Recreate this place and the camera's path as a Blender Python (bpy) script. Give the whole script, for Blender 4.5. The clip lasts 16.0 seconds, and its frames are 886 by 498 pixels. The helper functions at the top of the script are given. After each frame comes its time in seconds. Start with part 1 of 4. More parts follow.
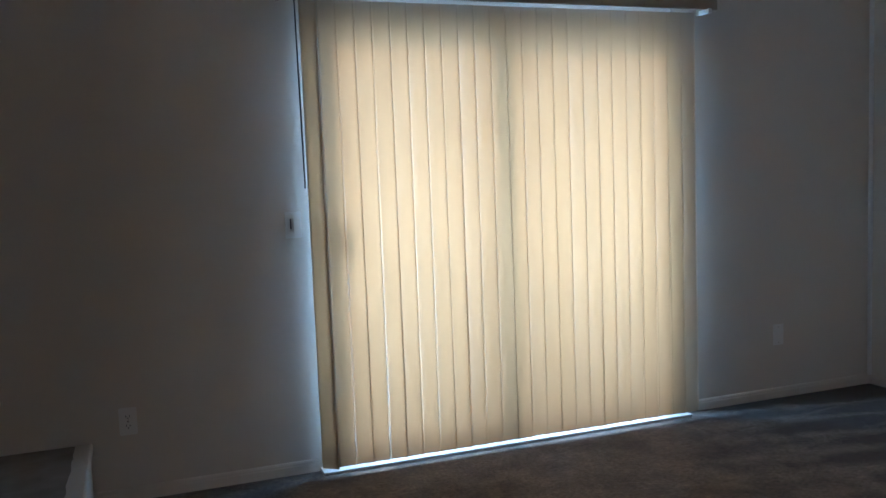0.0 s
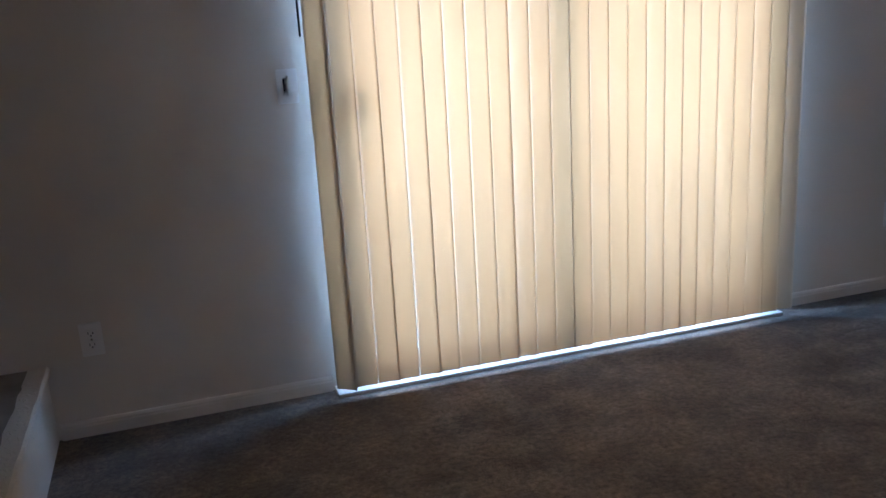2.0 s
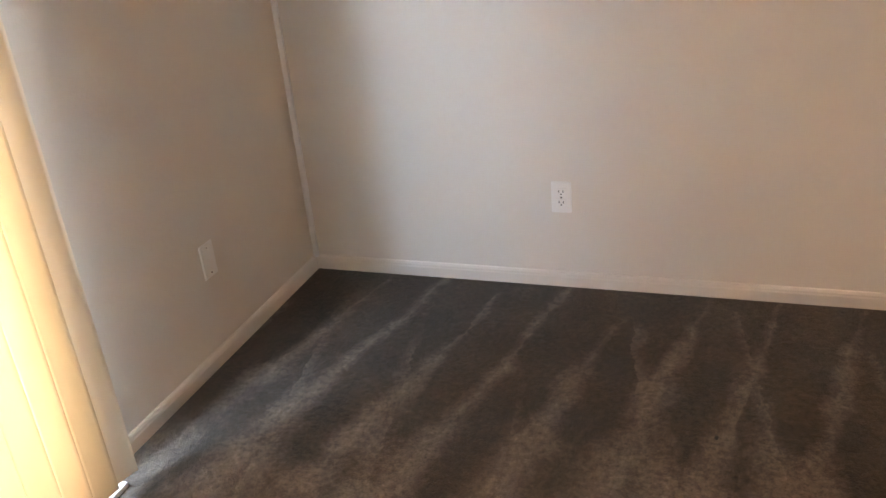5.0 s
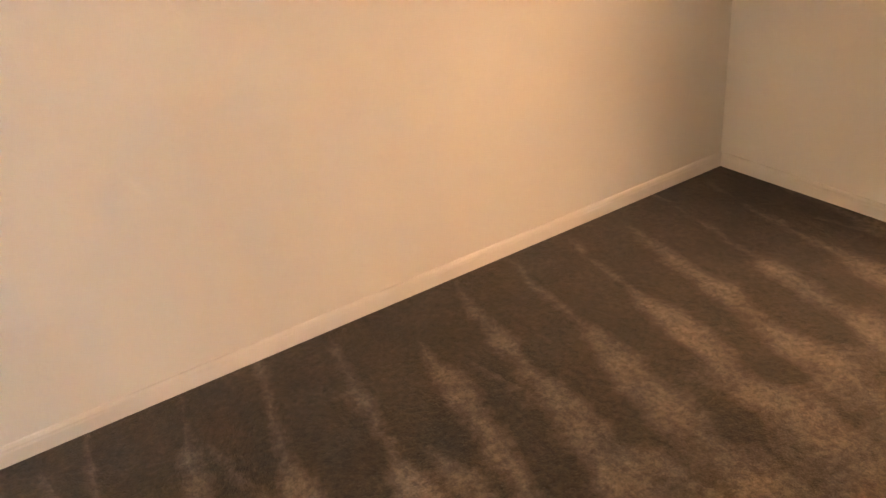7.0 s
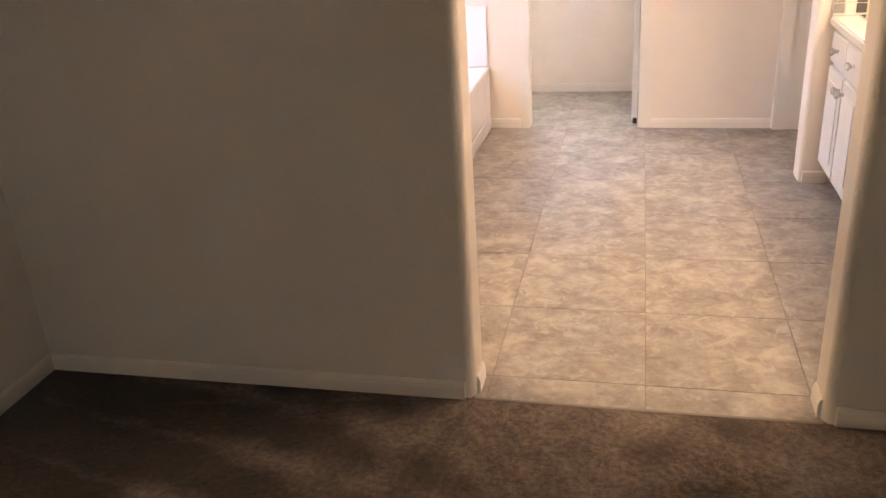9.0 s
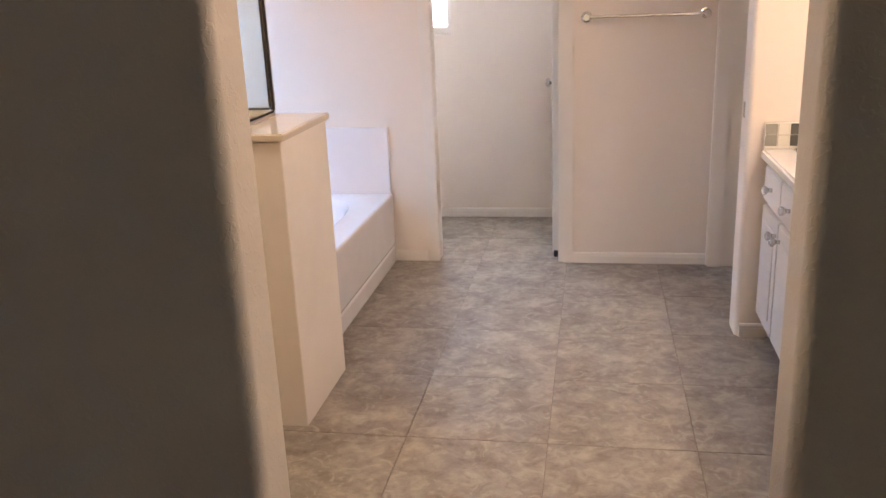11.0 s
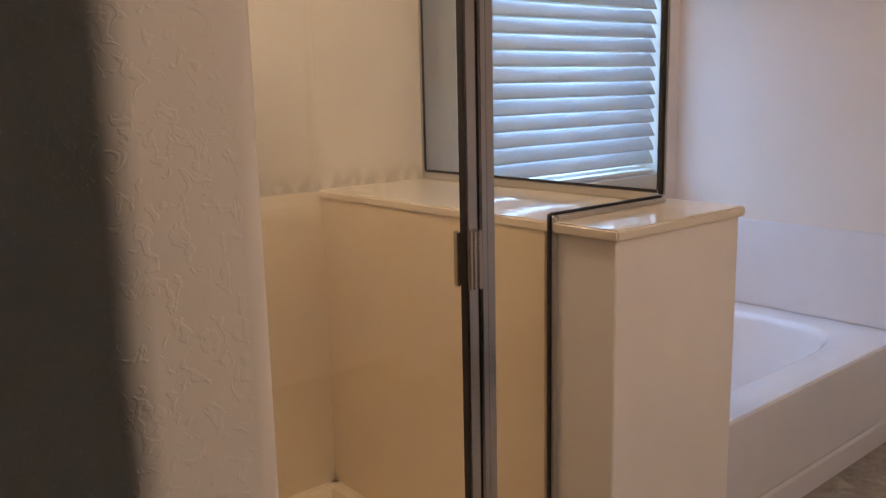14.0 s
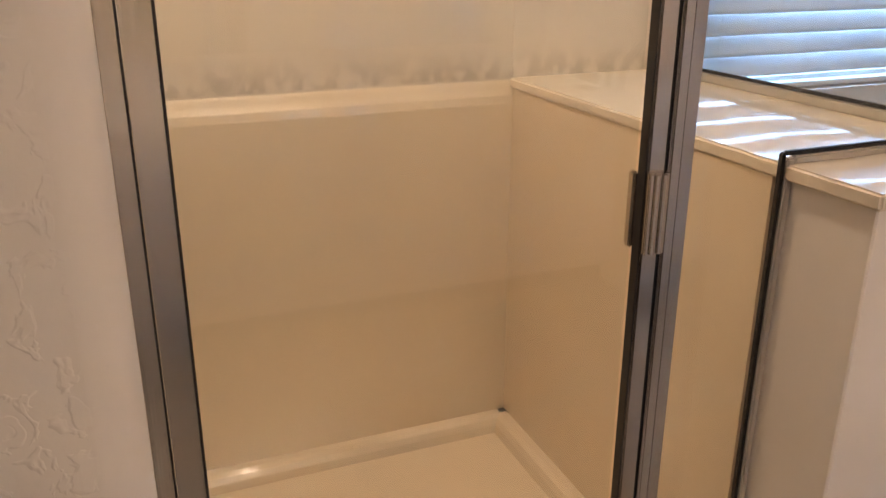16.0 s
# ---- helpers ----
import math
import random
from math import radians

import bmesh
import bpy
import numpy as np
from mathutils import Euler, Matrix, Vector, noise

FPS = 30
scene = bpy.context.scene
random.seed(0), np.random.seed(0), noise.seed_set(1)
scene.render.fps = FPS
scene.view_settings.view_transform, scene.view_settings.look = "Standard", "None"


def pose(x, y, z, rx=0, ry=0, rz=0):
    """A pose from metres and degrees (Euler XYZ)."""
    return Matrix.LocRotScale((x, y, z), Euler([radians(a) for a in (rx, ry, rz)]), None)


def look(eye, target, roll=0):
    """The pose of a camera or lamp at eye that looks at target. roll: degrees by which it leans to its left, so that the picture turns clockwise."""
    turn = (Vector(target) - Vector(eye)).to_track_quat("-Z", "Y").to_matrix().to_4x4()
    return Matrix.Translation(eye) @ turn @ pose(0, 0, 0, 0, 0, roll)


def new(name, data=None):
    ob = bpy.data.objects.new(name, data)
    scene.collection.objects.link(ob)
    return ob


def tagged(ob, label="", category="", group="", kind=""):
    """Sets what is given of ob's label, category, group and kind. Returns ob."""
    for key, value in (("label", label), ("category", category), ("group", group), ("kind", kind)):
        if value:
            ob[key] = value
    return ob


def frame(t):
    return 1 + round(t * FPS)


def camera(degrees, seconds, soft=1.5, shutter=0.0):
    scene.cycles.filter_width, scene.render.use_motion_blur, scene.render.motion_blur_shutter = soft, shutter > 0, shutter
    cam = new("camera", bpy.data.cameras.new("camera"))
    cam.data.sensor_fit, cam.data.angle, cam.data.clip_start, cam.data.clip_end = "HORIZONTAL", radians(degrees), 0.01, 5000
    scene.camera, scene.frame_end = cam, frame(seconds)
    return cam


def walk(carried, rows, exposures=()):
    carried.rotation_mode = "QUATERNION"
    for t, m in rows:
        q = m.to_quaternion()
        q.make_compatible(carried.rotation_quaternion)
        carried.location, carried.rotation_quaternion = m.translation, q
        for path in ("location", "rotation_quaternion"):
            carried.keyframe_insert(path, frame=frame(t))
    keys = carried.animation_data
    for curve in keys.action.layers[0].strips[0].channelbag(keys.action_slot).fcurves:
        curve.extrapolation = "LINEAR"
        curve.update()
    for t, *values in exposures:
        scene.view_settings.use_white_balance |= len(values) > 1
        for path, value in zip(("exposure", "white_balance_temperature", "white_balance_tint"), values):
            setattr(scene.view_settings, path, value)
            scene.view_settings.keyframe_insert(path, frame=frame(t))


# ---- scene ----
cam = camera(55.6, 16.0)
PATH = [
    (0, (2.494, -0.584, 1.296), (1.806, -2.454, 1.116), -2.2),
    (0.5, (2.405, -0.767, 1.301), (1.749, -2.642, 1.069), -2.3),
    (1, (2.313, -0.955, 1.279), (1.674, -2.817, 0.926), -2.5),
    (1.5, (2.262, -1.124, 1.264), (1.656, -2.977, 0.817), -2.7),
    (2, (2.264, -1.354, 1.243), (1.665, -3.195, 0.744), -3.3),
    (2.5, (2.168, -1.624, 1.223), (1.495, -3.422, 0.665), -4.8),
    (3, (1.992, -1.851, 1.266), (1.13, -3.548, 0.651), -6.6),
    (5.3, (1.101, -2.698, 1.425), (-0.65, -3.12, 0.554), -5.9),
    (5.5, (1.034, -2.709, 1.426), (-0.739, -2.972, 0.537), -6.3),
    (6, (0.88, -2.739, 1.375), (-0.895, -2.547, 0.474), -5.8),
    (6.5, (0.673, -2.711, 1.411), (-0.971, -2.111, 0.443), -4.6),
    (7, (0.602, -2.59, 1.387), (-0.898, -1.662, 0.443), -5.5),
    (7.5, (0.476, -2.557, 1.399), (-0.705, -1.259, 0.439), -4.4),
    (8, (0.471, -2.423, 1.394), (-0.398, -0.906, 0.422), -4.4),
    (8.5, (0.474, -2.243, 1.4), (-0.145, -0.583, 0.472), -4.1),
    (9, (0.433, -2.042, 1.397), (-0.005, -0.262, 0.596), -3.7),
    (9.2, (0.41, -1.949, 1.411), (0.022, -0.141, 0.648), -3.6),
    (11.3, (0.653, -1.219, 1.374), (0.3, 0.671, 0.821), -2.4),
    (11.5, (0.672, -1.143, 1.375), (0.217, 0.732, 0.849), -2.3),
    (12, (0.783, -0.987, 1.339), (-0.089, 0.757, 0.898), -2.5),
    (12.5, (0.845, -0.794, 1.304), (-0.364, 0.752, 0.92), -2.2),
    (13, (0.822, -0.598, 1.274), (-0.52, 0.84, 0.909), -2.0),
    (13.5, (0.744, -0.407, 1.242), (-0.661, 0.97, 0.882), -1.6),
    (14, (0.702, -0.236, 1.266), (-0.796, 1.035, 0.894), -1.3),
    (14.5, (0.647, -0.135, 1.269), (-0.944, 1.01, 0.868), -1.1),
    (15, (0.557, -0.046, 1.289), (-1.099, 0.969, 0.813), -0.8),
    (15.5, (0.482, 0.039, 1.281), (-1.218, 0.917, 0.7), -0.5),
    (16, (0.447, 0.15, 1.292), (-1.295, 0.855, 0.608), 0.1),
]
EXPOSURES = [(0, 1.1, 6100, 17), (1.0, 1.1, 6100, 17), (2.5, 1.4, 6100, 27), (3.0, 1.25, 6300, 26), (5.3, 2.85, 10600, 33), (6.5, 3.2, 11500, 33), (7.5, 3.45, 10600, 32), (8.25, 2.75, 8300, 29), (9, 1.65, 7900, 24), (11.5, 0.8, 7000, 22), (12.0, 0.6, 6950, 21), (12.5, 0.15, 6900, 20), (14.0, -0.05, 7000, 22), (15.0, 0.1, 7100, 22), (16, 0.38, 6900, 20)]
walk(cam, [(t, look(e, a, r)) for t, e, a, r in PATH], EXPOSURES)

# ---------- world, sun, daylight, exposure ----------
SUN_EL, SUN_AZ = 34.0, 2.0
world = bpy.data.worlds.new("sky")
scene.world = world
world.use_nodes = True
wn = world.node_tree
sky = wn.nodes.new("ShaderNodeTexSky")
sky.sky_type, sky.sun_disc = "NISHITA", False
sky.sun_elevation, sky.sun_rotation = radians(SUN_EL), radians(180 + SUN_AZ)
wn.links.new(sky.outputs[0], wn.nodes["Background"].inputs[0])
wn.nodes["Background"].inputs[1].default_value = 0.15

sun = new("sun", bpy.data.lights.new("sun", "SUN"))
sun.data.energy, sun.data.angle, sun.data.color = 2.0, radians(3.0), (1.0, 0.93, 0.82)
sun.matrix_world = look((0, 0, 0), (math.sin(radians(SUN_AZ)) * math.cos(radians(SUN_EL)),
                                    math.cos(radians(SUN_AZ)) * math.cos(radians(SUN_EL)), -math.sin(radians(SUN_EL))))


def area(name, eye, target, w, h, watts, color):
    ob = new(name, bpy.data.lights.new(name, "AREA"))
    ob.data.shape, ob.data.size, ob.data.size_y, ob.data.energy, ob.data.color = "RECTANGLE", w, h, watts, color
    ob.matrix_world = look(eye, target)
    return ob


area("tub_window_daylight", (-1.68, 2.23, 1.55), (0, 2.23, 1.45), 1.2, 1.4, 62, (0.32, 0.57, 1.0))
area("closet_window_daylight", (-0.6, 4.05, 1.55), (-0.6, 2, 1.5), 0.7, 0.9, 60, (0.72, 0.88, 1.0))
area("patio_door_daylight", (0.82, -4.60, 1.20), (0.82, 0, 1.20), 2.6, 2.5, 235, (0.33, 0.60, 1.0))
area("vanity_lamp", (1.80, 1.05, 2.06), (0.6, 1.3, 0.6), 1.5, 0.10, 10, (1.0, 0.83, 0.70))

# Added fill: no ceiling light is known here; it brightens the stall.
area("shower_fill", (-0.93, 0.6, 2.41), (-0.93, 0.6, 0), 0.1, 0.1, 10, (1.0, 0.81, 0.60))


# ---------- materials ----------
def mat(name, color, rough=0.6, metal=0.0, spec=0.5):
    m = bpy.data.materials.new(name)
    m.use_nodes = True
    b = m.node_tree.nodes["Principled BSDF"]
    b.inputs["Base Color"].default_value = (*color, 1)
    b.inputs["Roughness"].default_value, b.inputs["Metallic"].default_value = rough, metal
    b.inputs["Specular IOR Level"].default_value = spec
    return m


def node(m, kind, **values):
    n = m.node_tree.nodes.new(kind)
    for k, v in values.items():
        n.inputs[k.replace("_", " ")].default_value = v
    return n


def coords(m, stretch=(1, 1, 1)):
    g = node(m, "ShaderNodeNewGeometry")
    mp = node(m, "ShaderNodeMapping")
    mp.inputs["Scale"].default_value = stretch
    m.node_tree.links.new(g.outputs["Position"], mp.inputs["Vector"])
    return mp.outputs[0]


def ramp(m, fac, stops):
    r = m.node_tree.nodes.new("ShaderNodeValToRGB")
    r.color_ramp.elements[0].position, r.color_ramp.elements[0].color = stops[0][0], (*stops[0][1], 1)
    r.color_ramp.elements[1].position, r.color_ramp.elements[1].color = stops[1][0], (*stops[1][1], 1)
    for p, c in stops[2:]:
        r.color_ramp.elements.new(p).color = (*c, 1)
    m.node_tree.links.new(fac, r.inputs[0])
    return r.outputs[0]


def noise_tex(m, vec, scale, detail=4, rough=0.55):
    n = node(m, "ShaderNodeTexNoise", Scale=scale, Detail=detail, Roughness=rough)
    m.node_tree.links.new(vec, n.inputs["Vector"])
    return n.outputs["Fac"]


def bump(m, height, strength, distance, prev=None):
    b = node(m, "ShaderNodeBump", Strength=strength, Distance=distance)
    m.node_tree.links.new(height, b.inputs["Height"])
    if prev:
        m.node_tree.links.new(prev, b.inputs["Normal"])
    m.node_tree.links.new(b.outputs[0], m.node_tree.nodes["Principled BSDF"].inputs["Normal"])
    return b.outputs[0]


def to(m, out, name):
    m.node_tree.links.new(out, m.node_tree.nodes["Principled BSDF"].inputs[name])


def mix(m, a, b, fac, how="MIX"):
    n = m.node_tree.nodes.new("ShaderNodeMix")
    n.data_type, n.blend_type = "RGBA", how
    for k, v in ((0, fac), (6, a), (7, b)):
        if isinstance(v, (int, float)):
            n.inputs[k].default_value = v
        elif isinstance(v, tuple):
            n.inputs[k].default_value = (*v, 1)
        else:
            m.node_tree.links.new(v, n.inputs[k])
    return n.outputs[2]


def painted_wall(name, a, b, knock, bead=False):
    """Flat wall paint over a knocked-down plaster texture."""
    m = mat(name, a, 0.75, spec=0.3)
    v = coords(m)
    to(m, ramp(m, noise_tex(m, v, 1.3, 5), [(0.3, a), (0.7, b)]), "Base Color")
    vor = node(m, "ShaderNodeTexNoise", Scale=56, Detail=2.0, Roughness=0.5, Distortion=1.0)
    m.node_tree.links.new(v, vor.inputs["Vector"])
    cut = ramp(m, vor.outputs["Fac"], [(0.55, (0, 0, 0)), (0.62, (1, 1, 1))])
    if bead:
        g = node(m, "ShaderNodeNewGeometry")
        sep_ = node(m, "ShaderNodeSeparateXYZ")
        m.node_tree.links.new(g.outputs["Position"], sep_.inputs[0])
        mask = node(m, "ShaderNodeMapRange", From_Min=0.112, From_Max=0.122, To_Min=1.0, To_Max=0.0)
        m.node_tree.links.new(sep_.outputs[1], mask.inputs["Value"])
        cut = mix(m, (0, 0, 0), cut, mask.outputs[0])
    n1 = bump(m, cut, knock, 0.0016)
    bump(m, noise_tex(m, v, 160, 3), 0.12, 0.0008, n1)
    return m


WALL = painted_wall("wall_paint", (0.70, 0.64, 0.57), (0.74, 0.68, 0.61), 0.12)
KNOCKDOWN = painted_wall("knockdown_wall_paint", (0.70, 0.64, 0.57), (0.74, 0.68, 0.61), 0.34, True)
BATH_WALL = painted_wall("bath_wall_paint", (0.76, 0.69, 0.63), (0.80, 0.73, 0.67), 0.10)
CEIL = painted_wall("ceiling_paint", (0.74, 0.72, 0.68), (0.78, 0.76, 0.72), 0.7)


def enamel(name, c, rough=0.32):
    m = mat(name, c, rough)
    v = coords(m)
    to(m, ramp(m, noise_tex(m, v, 5, 6), [(0.3, tuple(x * 0.95 for x in c)), (0.7, c)]), "Base Color")
    bump(m, noise_tex(m, v, 70, 2), 0.06, 0.001)
    return m


TRIM = enamel("trim_enamel", (0.78, 0.74, 0.69), 0.4)
SKIRT = enamel("skirting_enamel", (0.73, 0.665, 0.595), 0.45)
CAB = enamel("cabinet_enamel", (0.80, 0.78, 0.77), 0.3)
PLATE = mat("plate_plastic", (0.82, 0.80, 0.77), 0.35)
DARK = mat("dark_slot", (0.02, 0.02, 0.02), 0.6)
BEAD = enamel("corner_filler", (0.80, 0.79, 0.78), 0.6)

CARPET = mat("carpet_pile", (0.11, 0.08, 0.06), 0.95, spec=0.1)
v = coords(CARPET)
warp = noise_tex(CARPET, v, 2.2, 3)
foot = noise_tex(CARPET, v, 6.5, 4, 0.6)
pile = noise_tex(CARPET, v, 190, 3, 0.7)
tuft = noise_tex(CARPET, v, 55, 3, 0.7)


def calc(m, op, *args):
    n = m.node_tree.nodes.new("ShaderNodeMath")
    n.operation = op
    for k, a in enumerate(args):
        if isinstance(a, (int, float)):
            n.inputs[k].default_value = a
        else:
            m.node_tree.links.new(a, n.inputs[k])
    return n.outputs[0]


sep = node(CARPET, "ShaderNodeSeparateXYZ")
CARPET.node_tree.links.new(v, sep.inputs[0])
px, py = sep.outputs[0], sep.outputs[1]
wob = calc(CARPET, "MULTIPLY", calc(CARPET, "SUBTRACT", warp, 0.5), 0.10)
ragged = calc(CARPET, "MULTIPLY", calc(CARPET, "SUBTRACT", noise_tex(CARPET, v, 11, 5, 0.7), 0.5), 0.06)
lane = calc(CARPET, "MULTIPLY", calc(CARPET, "ADD", calc(CARPET, "ADD", py, calc(CARPET, "MULTIPLY", px, 0.22)), calc(CARPET, "ADD", wob, ragged)), 4.3)
which = node(CARPET, "ShaderNodeTexWhiteNoise")
which.noise_dimensions = "1D"
CARPET.node_tree.links.new(calc(CARPET, "FLOOR", lane), which.inputs["W"])
edge = calc(CARPET, "MULTIPLY", calc(CARPET, "ADD", calc(CARPET, "ADD", px, 1.28), calc(CARPET, "MULTIPLY", which.outputs["Value"], 0.45)), 0.48)
wedge = calc(CARPET, "SUBTRACT", calc(CARPET, "MINIMUM", edge, 0.72), calc(CARPET, "PINGPONG", calc(CARPET, "MULTIPLY", lane, 2.0), 1.0))
wedge = calc(CARPET, "ADD", calc(CARPET, "MULTIPLY", wedge, 2.2), calc(CARPET, "MULTIPLY", foot, 0.9))
lane2 = calc(CARPET, "MULTIPLY", calc(CARPET, "ADD", calc(CARPET, "SUBTRACT", py, calc(CARPET, "MULTIPLY", px, 0.16)), calc(CARPET, "MULTIPLY", ragged, 1.4)), 2.9)
which2 = node(CARPET, "ShaderNodeTexWhiteNoise")
which2.noise_dimensions = "1D"
CARPET.node_tree.links.new(calc(CARPET, "FLOOR", lane2), which2.inputs["W"])
edge2 = calc(CARPET, "MULTIPLY", calc(CARPET, "ADD", px, calc(CARPET, "MULTIPLY", which2.outputs["Value"], 1.6)), 0.55)
wedge2 = calc(CARPET, "MULTIPLY", calc(CARPET, "SUBTRACT", calc(CARPET, "MINIMUM", edge2, 0.6), calc(CARPET, "PINGPONG", calc(CARPET, "MULTIPLY", lane2, 2.0), 1.0)), 2.0)
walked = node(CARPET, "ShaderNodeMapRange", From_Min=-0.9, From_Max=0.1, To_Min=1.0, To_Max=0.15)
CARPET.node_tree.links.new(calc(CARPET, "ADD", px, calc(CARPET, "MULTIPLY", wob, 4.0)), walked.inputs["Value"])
patchy = calc(CARPET, "MULTIPLY", calc(CARPET, "SUBTRACT", noise_tex(CARPET, v, 3.4, 4, 0.6), 0.5), 2.6)
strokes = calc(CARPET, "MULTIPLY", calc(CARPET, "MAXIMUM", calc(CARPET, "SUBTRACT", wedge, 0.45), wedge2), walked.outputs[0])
# Darker west, lighter east: unvacuumed pile, and light and shade painted into the colour.
pile_and_light = node(CARPET, "ShaderNodeMapRange", From_Min=-1.3, From_Max=0.4, To_Min=-0.26, To_Max=0.28)
CARPET.node_tree.links.new(calc(CARPET, "ADD", px, calc(CARPET, "MULTIPLY", wob, 6.0)), pile_and_light.inputs["Value"])
total = calc(CARPET, "ADD", calc(CARPET, "ADD", calc(CARPET, "MAXIMUM", strokes, -0.5), calc(CARPET, "ADD", pile_and_light.outputs[0], 0.45)), patchy)
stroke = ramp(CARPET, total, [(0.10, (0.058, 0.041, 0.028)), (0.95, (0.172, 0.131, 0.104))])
scuff = ramp(CARPET, foot, [(0.42, (0.78, 0.78, 0.78)), (0.6, (1.12, 1.12, 1.12))])
base = mix(CARPET, stroke, scuff, 0.85, "MULTIPLY")
grain = ramp(CARPET, pile, [(0.3, (0.62, 0.62, 0.62)), (0.72, (1.35, 1.33, 1.3))])
clump = ramp(CARPET, noise_tex(CARPET, v, 24, 4, 0.7), [(0.36, (0.66, 0.65, 0.64)), (0.62, (1.25, 1.25, 1.25))])
grain2 = mix(CARPET, ramp(CARPET, tuft, [(0.34, (0.42, 0.41, 0.40)), (0.66, (1.5, 1.5, 1.5))]), clump, 0.6, "MULTIPLY")
base = mix(CARPET, mix(CARPET, base, grain, 0.8, "MULTIPLY"), grain2, 0.7, "MULTIPLY")
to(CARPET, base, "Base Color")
b1 = bump(CARPET, tuft, 0.6, 0.006)
bump(CARPET, pile, 0.8, 0.004, b1)
CARPET.node_tree.nodes["Principled BSDF"].inputs["Sheen Weight"].default_value = 0.15
CARPET.node_tree.nodes["Principled BSDF"].inputs["Sheen Roughness"].default_value = 0.6

TILE = mat("stone_look_tile", (0.3, 0.27, 0.24), 0.42)
info = node(TILE, "ShaderNodeObjectInfo")
geo = node(TILE, "ShaderNodeNewGeometry")
sc = node(TILE, "ShaderNodeVectorMath")
sc.operation = "SCALE"
comb = node(TILE, "ShaderNodeCombineXYZ")
TILE.node_tree.links.new(info.outputs["Random"], comb.inputs[0])
TILE.node_tree.links.new(info.outputs["Random"], comb.inputs[1])
TILE.node_tree.links.new(comb.outputs[0], sc.inputs[0])
sc.inputs["Scale"].default_value = 37.0
add = node(TILE, "ShaderNodeVectorMath")
TILE.node_tree.links.new(geo.outputs["Position"], add.inputs[0])
TILE.node_tree.links.new(sc.outputs[0], add.inputs[1])
tn = node(TILE, "ShaderNodeTexNoise", Scale=6.0, Detail=9, Roughness=0.68, Distortion=0.3)
TILE.node_tree.links.new(add.outputs[0], tn.inputs["Vector"])
c1 = ramp(TILE, tn.outputs["Fac"], [(0.34, (0.225, 0.195, 0.17)), (0.66, (0.42, 0.375, 0.33)), (0.5, (0.305, 0.272, 0.24))])
c2 = ramp(TILE, noise_tex(TILE, add.outputs[0], 24, 5, 0.7), [(0.35, (0.86, 0.85, 0.84)), (0.65, (1.1, 1.08, 1.05))])
fleck = node(TILE, "ShaderNodeTexNoise", Scale=15.0, Detail=6, Roughness=0.62, Distortion=1.6)
TILE.node_tree.links.new(add.outputs[0], fleck.inputs["Vector"])
fl = ramp(TILE, fleck.outputs["Fac"], [(0.54, (0, 0, 0)), (0.64, (1, 1, 1))])
dk = ramp(TILE, fleck.outputs["Fac"], [(0.36, (0.72, 0.70, 0.67)), (0.46, (1, 1, 1))])
c3 = mix(TILE, mix(TILE, c1, c2, 0.9, "MULTIPLY"), (0.45, 0.405, 0.355), mix(TILE, (0, 0, 0), fl, 0.6))
to(TILE, mix(TILE, c3, dk, 0.6, "MULTIPLY"), "Base Color")
to(TILE, ramp(TILE, tn.outputs["Fac"], [(0.3, (0.5, 0.5, 0.5)), (0.7, (0.36, 0.36, 0.36))]), "Roughness")
bump(TILE, tn.outputs["Fac"], 0.25, 0.002)
GROUT = mat("tile_joint", (0.23, 0.20, 0.175), 0.9)


def gloss_panel(name, c, rough=0.12, stain=False):
    """Moulded acrylic or cast marble: smooth, slightly wavy, with faint clouding."""
    m = mat(name, c, rough)
    v = coords(m)
    cloud = ramp(m, noise_tex(m, v, 2.5, 5), [(0.3, tuple(x * 0.93 for x in c)), (0.7, c)])
    if stain:
        g = node(m, "ShaderNodeNewGeometry")
        sep = node(m, "ShaderNodeSeparateXYZ")
        m.node_tree.links.new(g.outputs["Position"], sep.inputs[0])
        band = node(m, "ShaderNodeMapRange", From_Min=1.005, From_Max=1.065, To_Min=1.0, To_Max=0.0)
        m.node_tree.links.new(sep.outputs[2], band.inputs["Value"])
        low = node(m, "ShaderNodeMapRange", From_Min=0.986, From_Max=0.992, To_Min=0.0, To_Max=1.0)
        m.node_tree.links.new(sep.outputs[2], low.inputs["Value"])
        blot = ramp(m, noise_tex(m, coords(m, (1, 1, 0.7)), 30, 4), [(0.42, (0, 0, 0)), (0.56, (1, 1, 1))])
        fac = mix(m, (0, 0, 0), mix(m, (0, 0, 0), blot, band.outputs[0]), low.outputs[0])
        cloud = mix(m, cloud, (0.46, 0.40, 0.33), mix(m, (0, 0, 0), fac, 0.5))
    to(m, cloud, "Base Color")
    to(m, ramp(m, noise_tex(m, v, 9, 4), [(0.3, (rough * 0.7,) * 3), (0.75, (rough * 1.7,) * 3)]), "Roughness")
    bump(m, noise_tex(m, v, 3.0, 2), 0.25, 0.004)
    return m


SURROUND = gloss_panel("almond_surround", (0.82, 0.682, 0.510), 0.10, True)
SURROUND.node_tree.nodes["Principled BSDF"].inputs["Coat Weight"].default_value = 0.7
SURROUND.node_tree.nodes["Principled BSDF"].inputs["Coat Roughness"].default_value = 0.04
SURROUND_PALE = gloss_panel("pale_almond_surround", (0.80, 0.71, 0.605), 0.07, True)
SURROUND_PALE.node_tree.nodes["Principled BSDF"].inputs["Coat Weight"].default_value = 0.9
SURROUND_PALE.node_tree.nodes["Principled BSDF"].inputs["Coat Roughness"].default_value = 0.03
CAP = gloss_panel("cast_marble_cap", (0.78, 0.685, 0.56), 0.035)
